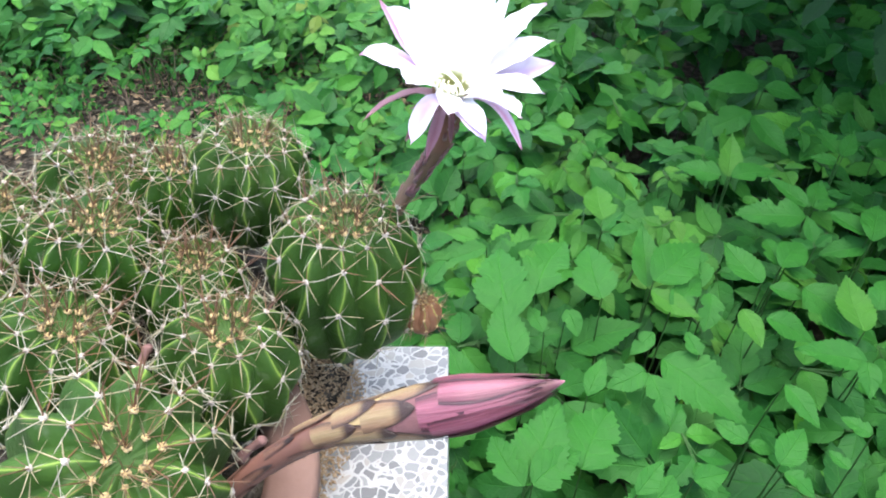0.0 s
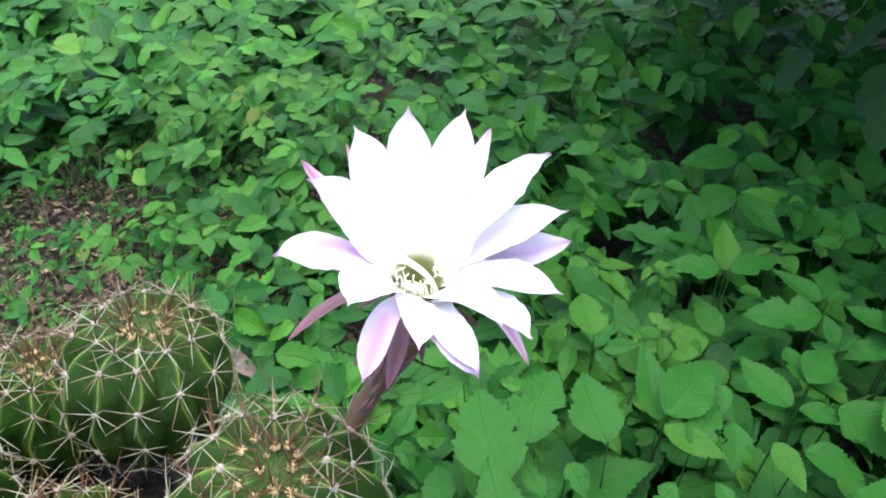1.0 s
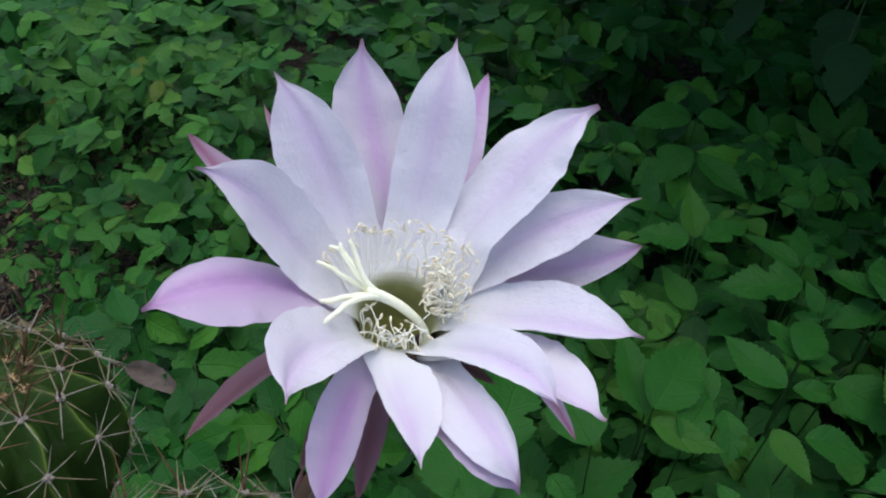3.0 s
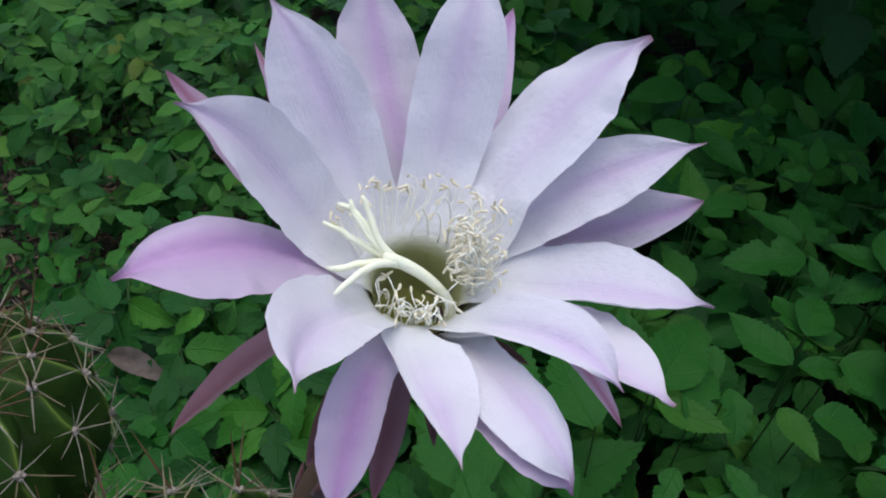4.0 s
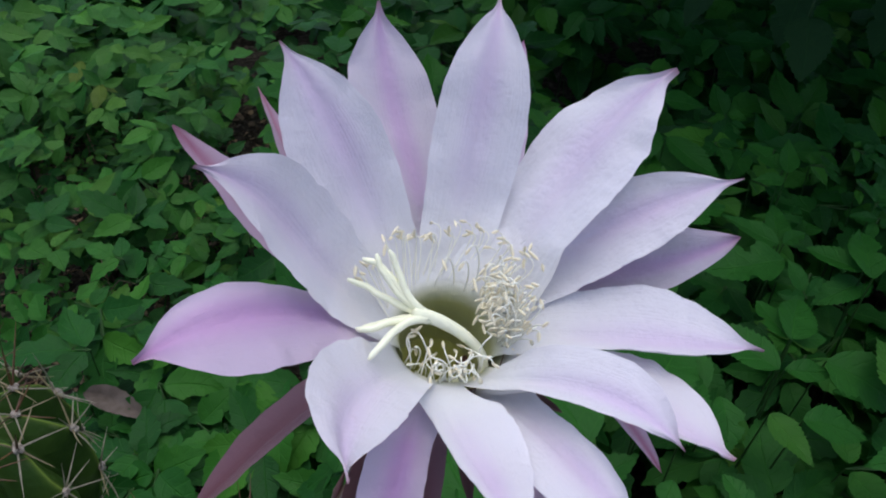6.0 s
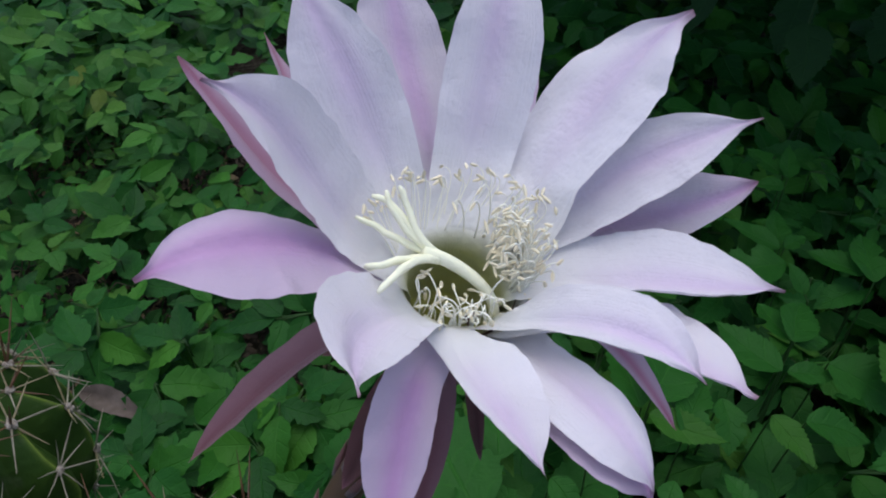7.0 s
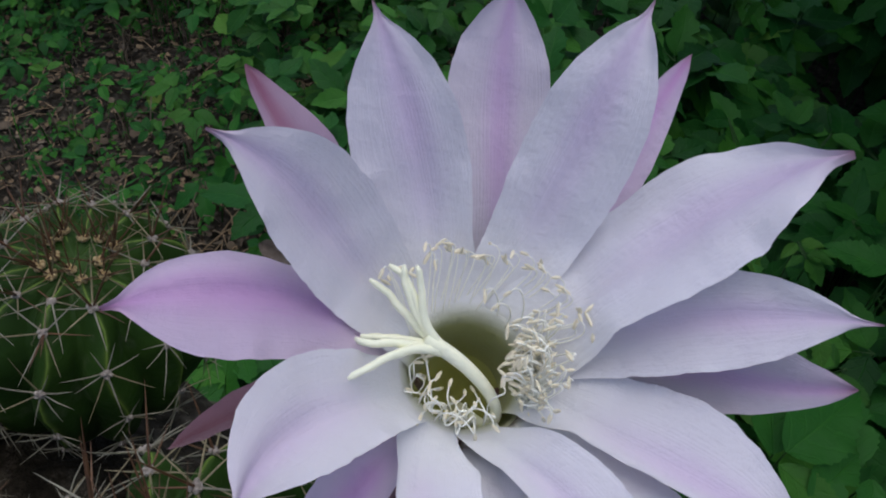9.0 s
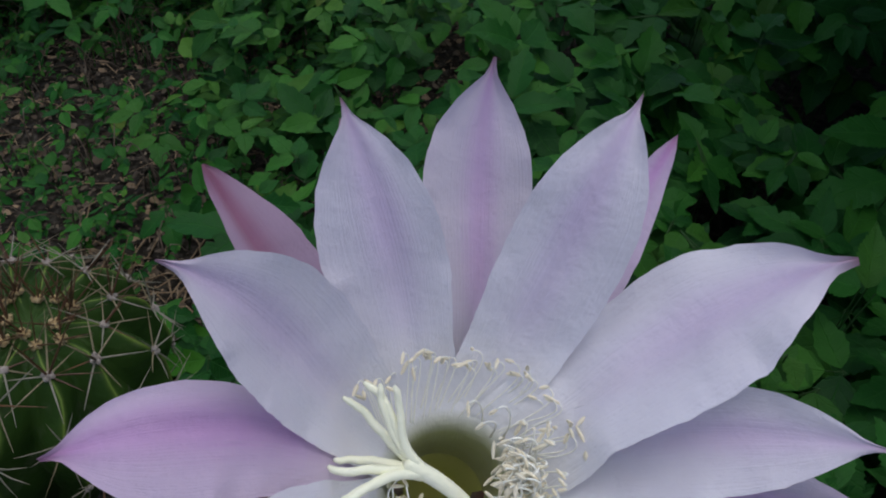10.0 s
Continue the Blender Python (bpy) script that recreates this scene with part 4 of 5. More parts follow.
# ---- ground elder and other leaves ----
def leaflet(length, width, rows, fold, bend, seed, teeth=0.05, lobe=0.0, broad=0.36, tip=0.8, cols=7):
    """A toothed leaflet from the origin along +y, face up; lobe notches one or both sides, broad says where it is widest."""
    rr = random.Random(seed)
    verts, faces, along, across = [], [], [], []
    side = [1 + rr.uniform(-0.12, 0.12) for _ in range(2)]
    notch = [lobe * rr.choice((0.2, 1.0)), lobe]
    place = [0.5 + rr.uniform(-0.08, 0.08) for _ in range(2)]
    sway = rr.uniform(-0.06, 0.06)
    power = math.log(0.5) / math.log(broad)
    ripple = [rr.uniform(0, 6.28) for _ in range(3)]
    for i in range(rows):
        u = i / (rows - 1)
        prof = math.sin(math.pi * min(1.0, max(0.0, u)) ** power) ** tip
        for k in range(cols):
            s = 2 * k / (cols - 1) - 1
            h = 0 if s < 0 else 1
            half = max(0.5 * width * prof * side[h], 0.0006)
            half *= 1 - notch[h] * math.exp(-(((u - place[h]) / 0.06) ** 2))
            saw = teeth * rr.uniform(0.5, 1.1) * (1 if (i + h) % 2 else -1) if abs(s) > 0.99 and 1 < i < rows - 1 else 0.0
            half *= 1 + saw
            z = fold * abs(s) * half - bend * length * u * u
            z += length * abs(s) * (0.016 * math.sin(8 * u + ripple[0] + 2.2 * h) + 0.008 * math.sin(19 * u + ripple[1] + h)) + 0.012 * length * math.sin(5 * u + ripple[2])
            verts.append((half * s + sway * length * math.sin(math.pi * u), length * (u + (0.012 if saw > 0 else -0.012 if saw < 0 else 0)), z))
            along.append(u)
            across.append(s)
    for i in range(rows - 1):
        for k in range(cols - 1):
            a = i * cols + k
            faces.append((a, a + 1, a + 1 + cols, a + cols))
    return np.array(verts), faces, along, across


# width, fold, bend, lobe, where it is broadest, bluntness
LEAF_FORMS = ((0.54, 0.2, 0.12, 0.0, 0.37, 1.0), (0.48, 0.28, 0.06, 0.12, 0.40, 1.05), (0.62, 0.2, 0.18, 0.34, 0.40, 0.9), (0.44, 0.26, -0.05, 0.0, 0.36, 1.1), (0.66, 0.24, 0.16, 0.48, 0.44, 0.88), (0.52, 0.16, 0.03, 0.0, 0.37, 1.0), (0.6, 0.2, 0.14, 0.3, 0.38, 0.95), (0.56, 0.22, 0.12, 0.5, 0.42, 0.95), (0.56, 0.28, 0.22, 0.0, 0.39, 0.95))
LEAFLETS = [leaflet(1.0, w, 27, fold, bend, s, 0.075, lobe, broad, tip) for s, (w, fold, bend, lobe, broad, tip) in enumerate(LEAF_FORMS)]
LEAFLETS_MID = [leaflet(1.0, w, 13, fold, bend, s + 20, 0.08, lobe, broad, tip, 5) for s, (w, fold, bend, lobe, broad, tip) in enumerate(LEAF_FORMS)]
LEAFLETS_FAR = [leaflet(1.0, w, 8, fold, bend, s + 40, 0.06, 0.0, broad, tip, 5) for s, (w, fold, bend, lobe, broad, tip) in enumerate(LEAF_FORMS)]


class Foliage:
    """Collects leaflets and stalks into one mesh."""

    def __init__(self):
        self.v, self.f, self.a, self.c, self.m, self.n = [], [], [], [], [], 0

    def add(self, verts, faces, along, across, mat):
        self.v.append(np.asarray(verts, float))
        self.f += [tuple(i + self.n for i in q) for q in faces]
        self.a += list(along)
        self.c += list(across)
        self.m += [mat] * len(faces)
        self.n += len(verts)

    def leaf(self, m, size, kind, mat, far=False):
        vs, fs, al, ac = (LEAFLETS, LEAFLETS_MID, LEAFLETS_FAR)[int(far)][kind % 9]
        rot = np.array(m.to_3x3())
        self.add(vs * size @ rot.T + np.array(m.translation), fs, al, ac, mat)

    def stalk(self, p0, p1, r=0.0011, sag=0.01):
        p0, p1 = np.asarray(p0, float), np.asarray(p1, float)
        q = (p0 + p1) / 2 + (0, 0, sag)
        v, f, a = tube([p0, q, p1], [r * 1.2, r, r * 0.8], 4, False)
        self.add(v, f, a, [0.5] * len(v), 1)

    def mesh(self, name, mats):
        me = mesh_of(name, np.vstack(self.v), self.f, mats[0], along=self.a, across=self.c)
        for extra in mats[1:]:
            me.materials.append(extra)
        me.polygons.foreach_set("material_index", self.m)
        return me


def heading(x, y, z, deg, pitch, roll):
    """A pose whose +y runs along the compass angle deg, raised by pitch and rolled."""
    return Matrix.Translation((x, y, z)) @ Matrix.Rotation(radians(deg - 90), 4, "Z") @ Matrix.Rotation(radians(pitch), 4, "X") @ Matrix.Rotation(radians(roll), 4, "Y")


def facing(x, y, z, deg, tilt, side):
    """A pose in a blade's plane that leans by tilt to -y and by side to +x; +y runs at the angle deg within the plane."""
    return Matrix.Translation((x, y, z)) @ Matrix.Rotation(radians(tilt), 4, "X") @ Matrix.Rotation(radians(side), 4, "Y") @ Matrix.Rotation(radians(deg - 90), 4, "Z")


# turn, way along the rib, side step, share of the size
THREE = ((0, 0.20, 1.0), (64, 0.05, 0.9), (-64, 0.05, 0.9))
FIVE = ((0, 0.62, 1.0), (58, 0.52, 0.84), (-58, 0.52, 0.84), (72, 0.05, 0.8), (-72, 0.05, 0.8))


def compound(fol, x, y, z, deg, size, rng, mat=0, far=0, leaves=3, stalk=True):
    """A leaf of three or five leaflets on a stalk that rises from the soil, its blade turned up to the light."""
    m = facing(x, y, z, deg, rng.gauss(19, 13), rng.gauss(-3, 14))
    hub = m.translation
    for k, (turn, along, share) in enumerate(THREE if leaves == 3 else FIVE):
        q = m @ Matrix.Translation((0, along * size, 0.002 * (k % 2))) @ Matrix.Rotation(radians(turn + rng.uniform(-12, 12)), 4, "Z") @ Matrix.Translation((0, 0.05 * size, 0)) @ Matrix.Rotation(radians(rng.uniform(-12, 9)), 4, "X") @ Matrix.Rotation(radians(rng.uniform(-11, 11)), 4, "Y")
        fol.leaf(q, size * share * rng.uniform(0.85, 1.12), rng.randrange(9), mat, far)
        if stalk and k < 3:
            fol.stalk(hub, q.translation, 0.0008, 0.0)
    if stalk and far < 2:
        fol.stalk((x + rng.uniform(-0.02, 0.02), y + rng.uniform(-0.02, 0.03), 0.0), hub, 0.0009, 0.0)


LEAF_MATS = [LEAF, STEM, LEAF_YOUNG]
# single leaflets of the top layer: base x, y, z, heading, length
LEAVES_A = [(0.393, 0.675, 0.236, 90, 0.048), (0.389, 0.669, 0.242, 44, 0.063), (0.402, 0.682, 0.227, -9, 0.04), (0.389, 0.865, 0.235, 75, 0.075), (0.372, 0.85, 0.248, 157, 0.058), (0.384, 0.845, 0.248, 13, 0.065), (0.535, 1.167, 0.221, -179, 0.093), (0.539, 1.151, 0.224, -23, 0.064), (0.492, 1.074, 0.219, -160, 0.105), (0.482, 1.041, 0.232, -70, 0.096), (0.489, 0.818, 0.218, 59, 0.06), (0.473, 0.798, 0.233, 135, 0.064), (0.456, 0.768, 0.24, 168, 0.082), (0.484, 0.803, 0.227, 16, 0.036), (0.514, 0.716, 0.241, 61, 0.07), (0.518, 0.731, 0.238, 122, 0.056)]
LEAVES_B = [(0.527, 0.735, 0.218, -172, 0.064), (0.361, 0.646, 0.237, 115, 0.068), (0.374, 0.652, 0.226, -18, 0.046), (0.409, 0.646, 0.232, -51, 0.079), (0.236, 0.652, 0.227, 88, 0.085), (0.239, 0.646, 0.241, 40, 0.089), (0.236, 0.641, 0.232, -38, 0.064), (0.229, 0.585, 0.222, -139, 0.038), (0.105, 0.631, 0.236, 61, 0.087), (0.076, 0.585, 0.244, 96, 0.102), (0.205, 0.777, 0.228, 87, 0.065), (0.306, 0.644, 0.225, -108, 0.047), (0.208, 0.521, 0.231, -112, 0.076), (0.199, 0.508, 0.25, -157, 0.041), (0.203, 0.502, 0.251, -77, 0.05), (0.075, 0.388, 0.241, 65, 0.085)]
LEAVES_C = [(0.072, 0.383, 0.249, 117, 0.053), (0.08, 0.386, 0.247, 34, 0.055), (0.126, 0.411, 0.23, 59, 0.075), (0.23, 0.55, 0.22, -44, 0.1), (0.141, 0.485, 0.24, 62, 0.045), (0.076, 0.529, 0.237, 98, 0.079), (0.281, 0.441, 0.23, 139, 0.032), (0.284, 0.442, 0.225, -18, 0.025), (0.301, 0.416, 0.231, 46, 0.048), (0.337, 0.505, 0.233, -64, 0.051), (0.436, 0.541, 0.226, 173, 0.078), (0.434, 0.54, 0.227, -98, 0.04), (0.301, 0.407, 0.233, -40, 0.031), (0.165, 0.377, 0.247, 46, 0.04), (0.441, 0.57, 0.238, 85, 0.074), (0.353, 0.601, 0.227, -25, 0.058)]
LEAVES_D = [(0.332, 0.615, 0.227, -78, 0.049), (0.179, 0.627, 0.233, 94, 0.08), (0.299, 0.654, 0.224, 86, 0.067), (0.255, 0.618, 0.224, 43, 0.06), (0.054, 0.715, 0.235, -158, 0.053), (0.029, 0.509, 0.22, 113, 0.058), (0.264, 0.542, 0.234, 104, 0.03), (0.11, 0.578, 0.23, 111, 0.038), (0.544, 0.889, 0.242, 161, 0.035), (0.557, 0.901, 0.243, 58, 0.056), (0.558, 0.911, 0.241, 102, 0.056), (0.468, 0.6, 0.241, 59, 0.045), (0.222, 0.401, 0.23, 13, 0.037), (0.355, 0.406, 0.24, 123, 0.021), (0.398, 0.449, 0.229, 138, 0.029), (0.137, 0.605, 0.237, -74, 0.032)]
patch = thing("ground_elder", "dense green ground elder with toothed three-part leaves", "ground cover plant")
rng = random.Random(21)
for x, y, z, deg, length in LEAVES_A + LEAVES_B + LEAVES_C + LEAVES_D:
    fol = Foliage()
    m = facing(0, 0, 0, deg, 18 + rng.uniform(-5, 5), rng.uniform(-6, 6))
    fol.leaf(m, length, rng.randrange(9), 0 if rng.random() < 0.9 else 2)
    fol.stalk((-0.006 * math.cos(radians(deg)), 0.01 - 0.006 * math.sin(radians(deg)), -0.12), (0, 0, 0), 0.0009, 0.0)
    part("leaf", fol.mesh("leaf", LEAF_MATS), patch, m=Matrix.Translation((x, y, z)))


def bare(x, y):
    """How open the soil is: near 1 on the trodden patch on the far left, 0 under the thick growth."""
    edge = -0.24 - 0.3 * max(0.0, y - 0.95) + 0.07 * noise.noise((x * 4, y * 4, 5.0))
    return max(0.0, min(1.0, (edge - x) / 0.2)) * max(0.0, min(1.0, (1.75 - y) / 0.3 + 0.3 * noise.noise((x * 3, y * 3, 8.0))))


def clear(x, y, grow=0.0):
    """Whether a place is free of the plinth."""
    return not (-0.56 < x < 0.035 + grow and 0.05 < y < 0.50 + grow)


near, mid_fol, far_fol = [], Foliage(), Foliage()
tries = 0
while tries < 7000:
    tries += 1
    y = 0.25 + 3.8 * rng.random() ** 1.1
    half = 0.75 + 0.62 * y
    x = 0.15 + rng.uniform(-half, half)
    if math.hypot((x - 0.2) / 2.9, (y - 2.1) / 2.2) + 0.12 * noise.noise((x * 1.7, y * 1.7, 9.0)) > 1:
        continue
    if not clear(x, y) or rng.random() < bare(x, y) * 0.985:
        continue
    d = math.hypot(x, y)
    if x > -0.1 and rng.random() < 0.35 + 0.9 * noise.noise((x * 7, y * 7, 6.0)):
        continue
    under_leaflets = 0.02 < x < 0.6 and 0.36 < y < 0.95
    top = 0.2 + 0.05 * noise.noise((x * 3, y * 3, 0.0)) + (0.03 if y > 1.4 else 0.0)
    if x < -0.05 and y < 1.3:
        top *= 0.72
    z = rng.uniform(0.06, 0.175) if under_leaflets else top * (1.05 - 0.75 * rng.random() ** 1.3)
    size = rng.uniform(0.05, 0.098) * (0.62 if x < 0.1 - 0.1 * rng.random() and y < 1.7 else 1.0)
    mat = 2 if rng.random() < (0.5 if -0.5 < x < -0.05 and 1.05 < y < 1.75 else 0.07) else 0
    if d < 1.15 and len(near) < 230:
        fol = Foliage()
        compound(fol, 0, 0, z, rng.gauss(-90, 90), size * (0.75 if len(near) % 3 == 0 else 1.0), rng, mat, leaves=5 if len(near) % 3 == 0 else 3)
        near.append(part("leaf", fol.mesh("leaf", LEAF_MATS), patch, m=Matrix.Translation((x, y, 0))))
    else:
        compound(mid_fol if d < 1.6 else far_fol, x, y, z, rng.gauss(-90, 85), size * (1.0 if d < 1.9 else 1.15), rng, mat, 2 if d > 2.0 else 1, 5 if rng.random() < 0.3 else 3, x > 0.1 and d < 1.7)
# the understorey, which fills the gaps
for i in range(60):
    x, y = rng.uniform(0.05, 0.9), rng.uniform(0.34, 1.0)
    if clear(x, y):
        compound(mid_fol, x, y, rng.uniform(0.07, 0.15), rng.gauss(-90, 90), rng.uniform(0.05, 0.085), rng, 0, 1)
for i in range(180):
    x, y = (rng.uniform(-0.24, 0.5), rng.uniform(0.56, 1.3)) if i < 130 else (rng.uniform(-0.2, 0.1), rng.uniform(0.53, 0.85))
    compound(mid_fol, x, y, rng.uniform(0.09, 0.18), rng.gauss(-90, 90), rng.uniform(0.042, 0.075), rng, 0, 1, leaves=5 if i % 3 == 0 else 3)
# smaller leaves of the top layer
for i in range(40):
    x, y = rng.uniform(0.08, 0.9), rng.uniform(0.4, 1.15)
    fol = Foliage()
    compound(fol, 0, 0, rng.uniform(0.185, 0.225), rng.gauss(-90, 90), rng.uniform(0.026, 0.05), rng, 2 if rng.random() < 0.25 else 0, leaves=5 if i % 2 else 3)
    if clear(x, y):
        part("leaf", fol.mesh("leaf", LEAF_MATS), patch, m=Matrix.Translation((x, y, 0)))
# the rest of the bed, to the sides and behind
tries = 0
while tries < 2600:
    tries += 1
    x, y = rng.uniform(-3.0, 3.0), rng.uniform(0.2, 4.3)
    rim = math.hypot((x - 0.2) / 2.7, (y - 2.1) / 2.1) + 0.12 * noise.noise((x * 1.7, y * 1.7, 9.0))
    if abs(x - 0.15) < 0.75 + 0.62 * y or not clear(x, y, 0.05) or rim > 1 or (x < -0.3 and y < 1.9):
        continue
    compound(far_fol, x, y, 0.2 * (1.05 - 0.75 * rng.random() ** 1.3), rng.uniform(0, 360), rng.uniform(0.06, 0.11), rng, 0, 2, 3, False)
for fol in (mid_fol, far_fol):
    tagged(part("foliage", fol.mesh("foliage", LEAF_MATS), patch), kind="stuff")

# low weeds on the bare strip
weeds = Foliage()
for i in range(16500):
    x, y = rng.uniform(-1.9, -0.1), rng.uniform(0.52, 2.3)
    worn = math.exp(-(((x + 0.74) / 0.13) ** 2 + ((y - 1.5) / 0.14) ** 2))
    if x < -1.5 - 0.5 * noise.noise((y * 3, 1.0, 4.0)) or not clear(x, y) or rng.random() > 0.66 + 0.6 * noise.noise((x * 5, y * 5, 2.0)) + (0.3 if y > 1.65 else 0.0) - 0.9 * worn - (0.38 if y < 1.3 and x < -0.2 else 0.0):
        continue
    big = rng.random() < 0.16
    compound(weeds, x, y, rng.uniform(0.01, 0.05) + (0.03 if big else 0), rng.gauss(-90, 80), rng.uniform(0.02, 0.036) if big else rng.uniform(0.007, 0.018), rng, rng.choice((0, 0, 2)), 2, 3, False)
tagged(new("low_weeds", weeds.mesh("low_weeds", LEAF_MATS)), "low weeds with small rounded leaves over brown soil", "weeds", kind="stuff")

grass = Foliage()
for i in range(1100):
    x, y = rng.uniform(-1.8, -0.2), rng.uniform(0.55, 2.2)
    if not clear(x, y) or rng.random() > 0.5 + 0.8 * noise.noise((x * 4, y * 4, 12.0)):
        continue
    for j in range(rng.randint(2, 5)):
        a, h = rng.uniform(0, 6.28), rng.uniform(0.03, 0.11)
        reach = rng.uniform(0.02, 0.1)
        q = np.array((x + rng.uniform(-0.012, 0.012), y + rng.uniform(-0.012, 0.012), 0.0))
        v, f, a_ = tube(bezier(q, q + (0, 0, h), q + (reach * math.cos(a) * 0.6, reach * math.sin(a) * 0.6, h * 1.1), q + (reach * math.cos(a), reach * math.sin(a), h * 0.6), 5), [0.0013, 0.0012, 0.001, 0.0007, 0.0002], 3, False)
        grass.add(v, f, a_, [0.5] * len(v), rng.choice((0, 1, 1)))
tagged(new("grass", grass.mesh("grass", [LEAF, LITTER])), "thin green and straw-coloured grass among low weeds", "grass", kind="stuff")

# dry litter on the soil
litter = Foliage()
FLAKE = (np.array(((-0.3, 0, 0.02), (0.32, 0.05, 0.05), (-0.42, 0.5, 0.1), (0.4, 0.42, -0.05), (-0.1, 1.0, 0.06), (0.16, 0.9, 0.0))), [(0, 1, 3, 2), (2, 3, 5, 4)], [0, 0, 0.5, 0.5, 1, 1], [-1, 1, -1, 1, -1, 1])
for i in range(21000):
    x, y = rng.uniform(-1.6, 0.0), rng.uniform(0.5, 2.0)
    if not clear(x, y):
        continue
    m = heading(x, y, ground_height(x, y) + 0.005 + 0.006 * rng.random(), rng.uniform(0, 360), rng.uniform(-25, 25), rng.uniform(-35, 35))
    size = 0.003 + 0.015 * rng.random() ** 3
    stretch = (rng.uniform(0.4, 1.4), 1.0, 1.0)
    litter.add(FLAKE[0] * stretch * size @ np.array(m.to_3x3()).T + np.array(m.translation), FLAKE[1], FLAKE[2], FLAKE[3], 0 if rng.random() < 0.7 else 1)
for i in range(720):
    x, y = (rng.uniform(-1.4, -0.1), rng.uniform(0.55, 1.8)) if i < 420 else (rng.uniform(-0.5, -0.12), rng.uniform(0.62, 1.05))
    if not clear(x, y):
        continue
    p, a, size = np.array((x, y, ground_height(x, y) + 0.008)), rng.uniform(0, 6.28), rng.uniform(0.02, 0.09)
    q = p + (size * math.cos(a), size * math.sin(a), rng.uniform(0.0, 0.02))
    v, f, a_ = tube([p, (p + q) / 2 + (0.004, 0.003, 0.006), q], [0.0013, 0.0012, 0.0006], 4, False)
    litter.add(v, f, a_, [0.5] * len(v), 1)
tagged(new("leaf_litter", litter.mesh("leaf_litter", [LITTER, CRUMB])), "dry brown leaf litter scattered on the soil", "leaf litter", kind="stuff")

# shrub with large leaves at the far side, its shade put into the leaf colour
shrub = thing("shrub", "tall shrub with large green leaves, their colour darkened for shade", "shrub", at=(1.45, 1.75, 0))
for k in range(44):
    a = rng.uniform(1.5, 5.7)
    high = k % 4 != 0
    reach = rng.uniform(0.3, 0.9) if high else rng.uniform(0.25, 0.8)
    tip = np.array((reach * math.cos(a), reach * math.sin(a) * 0.9, rng.uniform(0.75, 1.25) if high else rng.uniform(0.35, 0.8)))
    line = bezier((0.006 * k - 0.12, 0.1 * math.sin(k), 0), (0.006 * k - 0.1, 0.1 * math.sin(k), 0.6), tip * (0.6, 0.6, 1.15), tip, 14)
    v, f, a_ = tube(line, np.linspace(0.009, 0.0025, 14), 6)
    branch = part("branch", mesh_of("branch", v, f, DEADWOOD), shrub)
    fol = Foliage()
    for j in range(4, 14):
        for s in range(6):
            p = line[j] + np.array([rng.uniform(-0.12, 0.12) for _ in range(3)])
            fol.leaf(heading(*p, rng.gauss(225, 60), rng.uniform(-60, 0), rng.uniform(-25, 25)), rng.uniform(0.08, 0.16), rng.randrange(6), 0)
    tagged(part("leaves", fol.mesh("leaves", [LEAF_SHADE_TINT]), shrub), kind="stuff")

hanging = ((0.60, 1.36, 0.40, -120, 0.075, 1), (0.68, 1.30, 0.40, -95, 0.06, 1), (0.66, 1.25, 0.36, 200, 0.085, 0), (0.72, 1.14, 0.37, 215, 0.09, 0), (0.67, 1.06, 0.36, 235, 0.085, 0), (0.76, 1.22, 0.42, 180, 0.09, 0), (0.80, 1.05, 0.38, 210, 0.09, 0))
for x, y, z, deg, size, tone in hanging:
    fol = Foliage()
    fol.leaf(heading(x - 1.45, y - 1.75, z, deg, -38, 10), size, 2 if tone == 0 else 3, 0)
    fol.stalk((x - 1.25, y - 1.55, z + 0.1), (x - 1.45, y - 1.75, z), 0.0016, 0.02)
    part("leaf", fol.mesh("leaf", [LEAF_SHADE_TINT if tone == 0 else LEAF_YOUNG, STEM]), shrub, "large green leaf, coloured dark for the shade" if tone == 0 else "large yellowish leaf")

# a dead leaf caught in the growth
dead = Foliage()
vs, fs, al, ac = leaflet(1.0, 0.3, 17, 0.7, 0.15, 77, 0.03, 0.0, 0.45, 0.8)
m = heading(-0.245, 0.885, 0.15, -40, 2, 20)
dead.add(vs * 0.08 @ np.array(m.to_3x3()).T + np.array(m.translation), fs, al, ac, 0)
dead.stalk((-0.27, 0.93, 0.0), (-0.245, 0.885, 0.15), 0.001, 0.0)
tagged(new("dead_leaf", dead.mesh("dead_leaf", [DEADWOOD, STEM])), "withered grey brown leaf caught among green plants", "dead leaf")

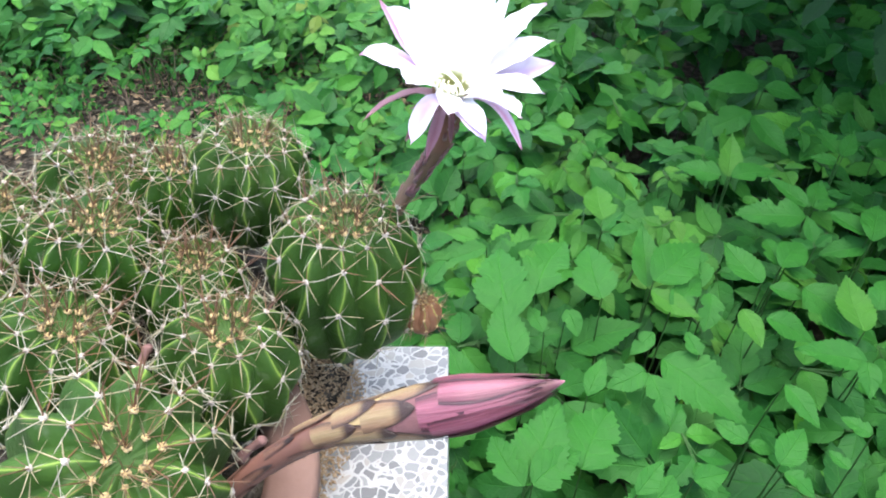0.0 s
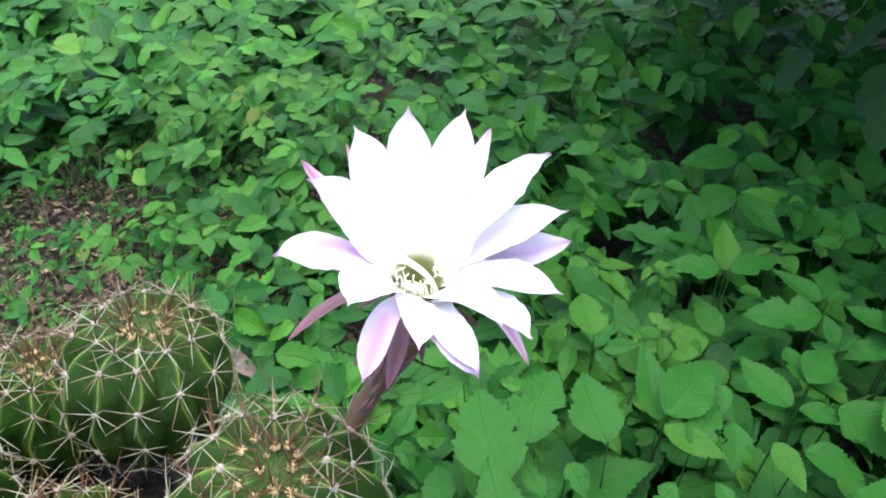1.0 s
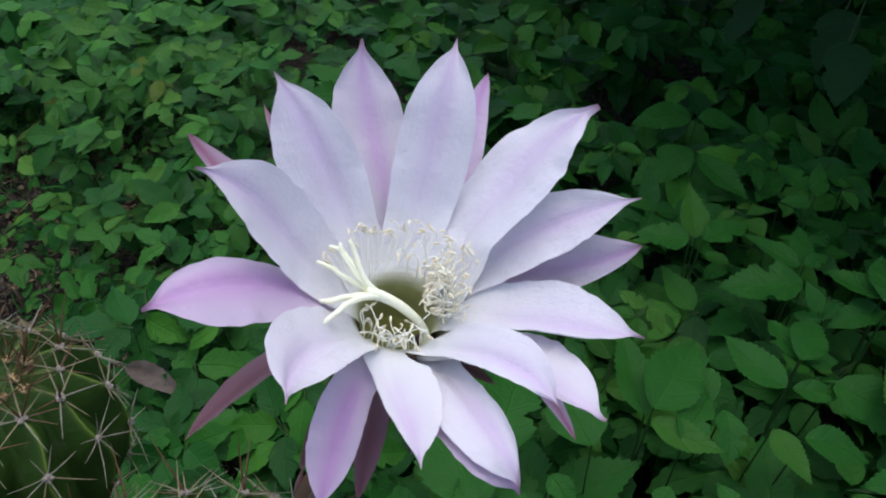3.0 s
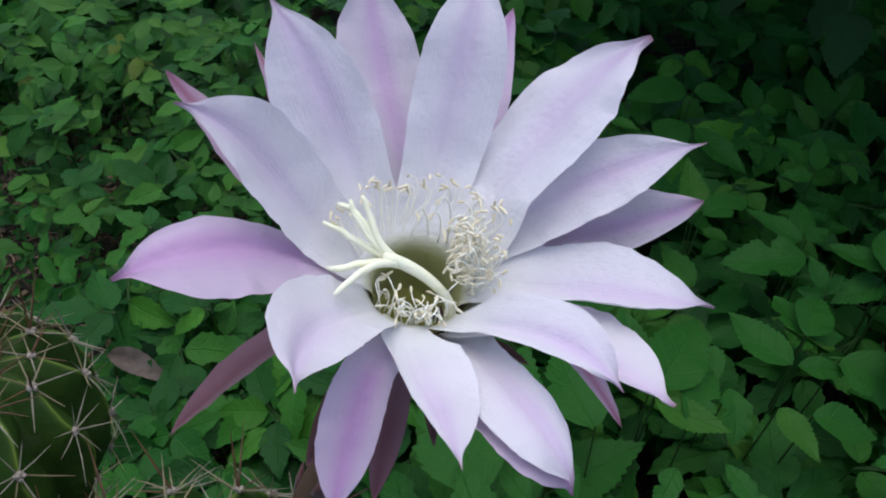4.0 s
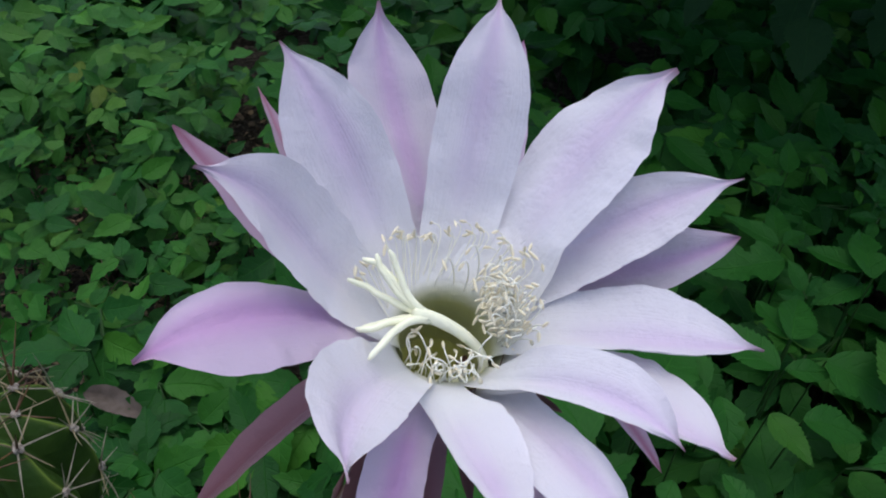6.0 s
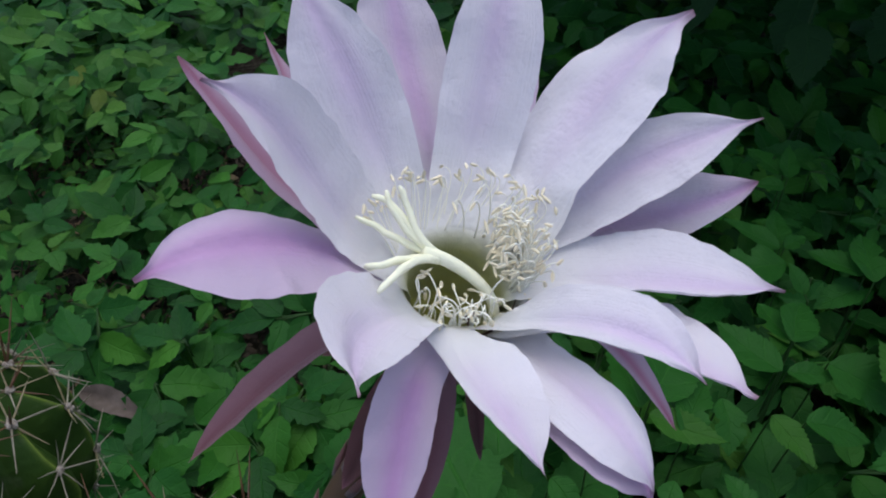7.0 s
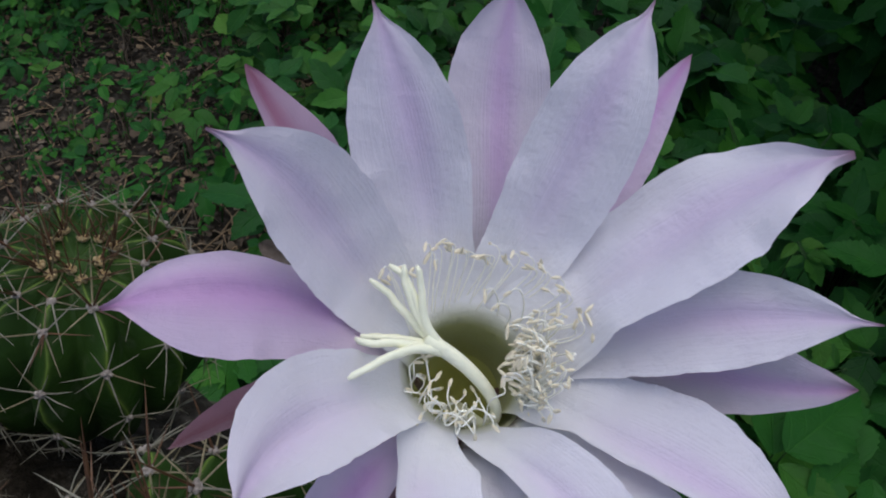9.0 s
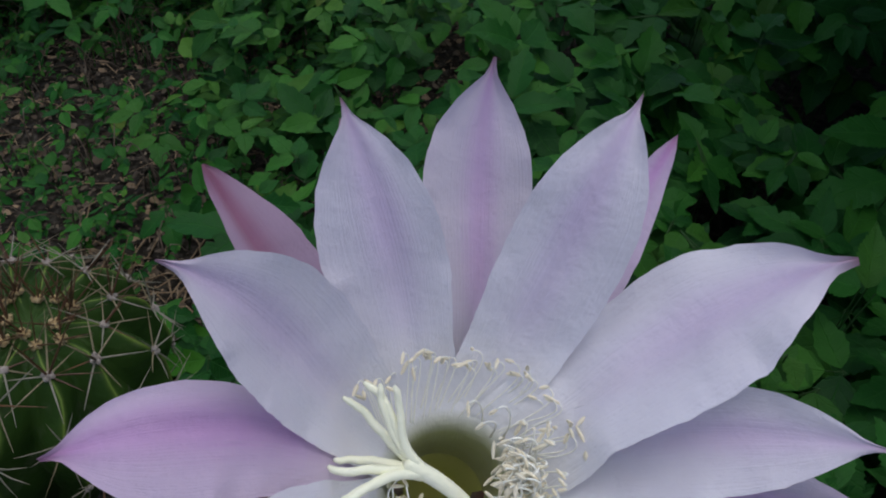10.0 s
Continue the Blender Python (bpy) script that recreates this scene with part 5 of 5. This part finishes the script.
curled = Foliage()
for turn, lift in ((20, 30), (95, 45), (170, 20), (255, 40)):
    curled.leaf(heading(-1.082, 1.785, 0.03, turn, lift, 25), 0.06, 4, 0)
tagged(new("dead_leaf", curled.mesh("dead_leaf", [LITTER])), "curled reddish brown dead leaf on the weeds", "dead leaf")
for x, y, z, deg, size in ((-0.482, 1.585, 0.17, -60, 0.06), (-0.322, 1.665, 0.2, -110, 0.06), (-0.31, 1.62, 0.18, -20, 0.05), (-0.594, 1.332, 0.045, -80, 0.05), (-0.284, 1.57, 0.19, -100, 0.055), (-0.487, 1.532, 0.15, 200, 0.06)):
    fol = Foliage()
    fol.leaf(heading(0, 0, 0, deg, -25, 8), size, 5, 0)
    fol.stalk((0.01, 0.02, -z), (0, 0, 0), 0.001, 0.0)
    yellowed = new("yellowed_leaf", fol.mesh("yellowed_leaf", [LEAF_YELLOW, STEM]))
    yellowed.location = (x, y, z)
    tagged(yellowed, "yellow-green ageing leaf on a thin stalk", "leaf", group="yellowed leaves")

# withered flower remains on the cacti
for x, y, z, deg, size in ((-0.176, 0.330, 0.448, 70, 0.016), (-0.109, 0.293, 0.422, 20, 0.014)):
    q = np.array((x, y, z))
    tip = q + size * np.array((math.cos(radians(deg)), math.sin(radians(deg)), 0.9))
    v, f, _ = tube(bezier(q, q + (0, 0, size * 0.5), tip - (0, 0, size * 0.2), tip, 9), [0.0045, 0.0036, 0.003, 0.0027, 0.0024, 0.0026, 0.003, 0.0034, 0.0026], 9)
    tagged(new("withered_flower", mesh_of("withered_flower", v, f, DRIED)), "shrivelled dark brown flower remains between the cacti", "withered flower")

# unseen shrub leaves added above the far corner, arching over to shade it
rng = random.Random(90)
for k in range(10):
    crown = Foliage()
    cx, cy, cz = 1.14 + 0.42 * math.cos(k * 0.65), 1.5 + 0.58 * math.sin(k * 0.65), 0.9 + 0.06 * (k % 4)
    for i in range(560):
        d = unit([rng.gauss(0, 1) for _ in range(3)]) * rng.random() ** 0.4
        p = (cx + 0.45 * d[0] - 1.45, cy + 0.5 * d[1] - 1.75, cz + 0.25 * d[2])
        crown.leaf(heading(*p, rng.uniform(0, 360), rng.uniform(-50, 5), rng.uniform(-30, 30)), rng.uniform(0.09, 0.17), rng.randrange(3), 0, 2)
    tagged(part("crown_leaves", crown.mesh("crown_leaves", [LEAF_SHADE_TINT]), shrub), kind="stuff")
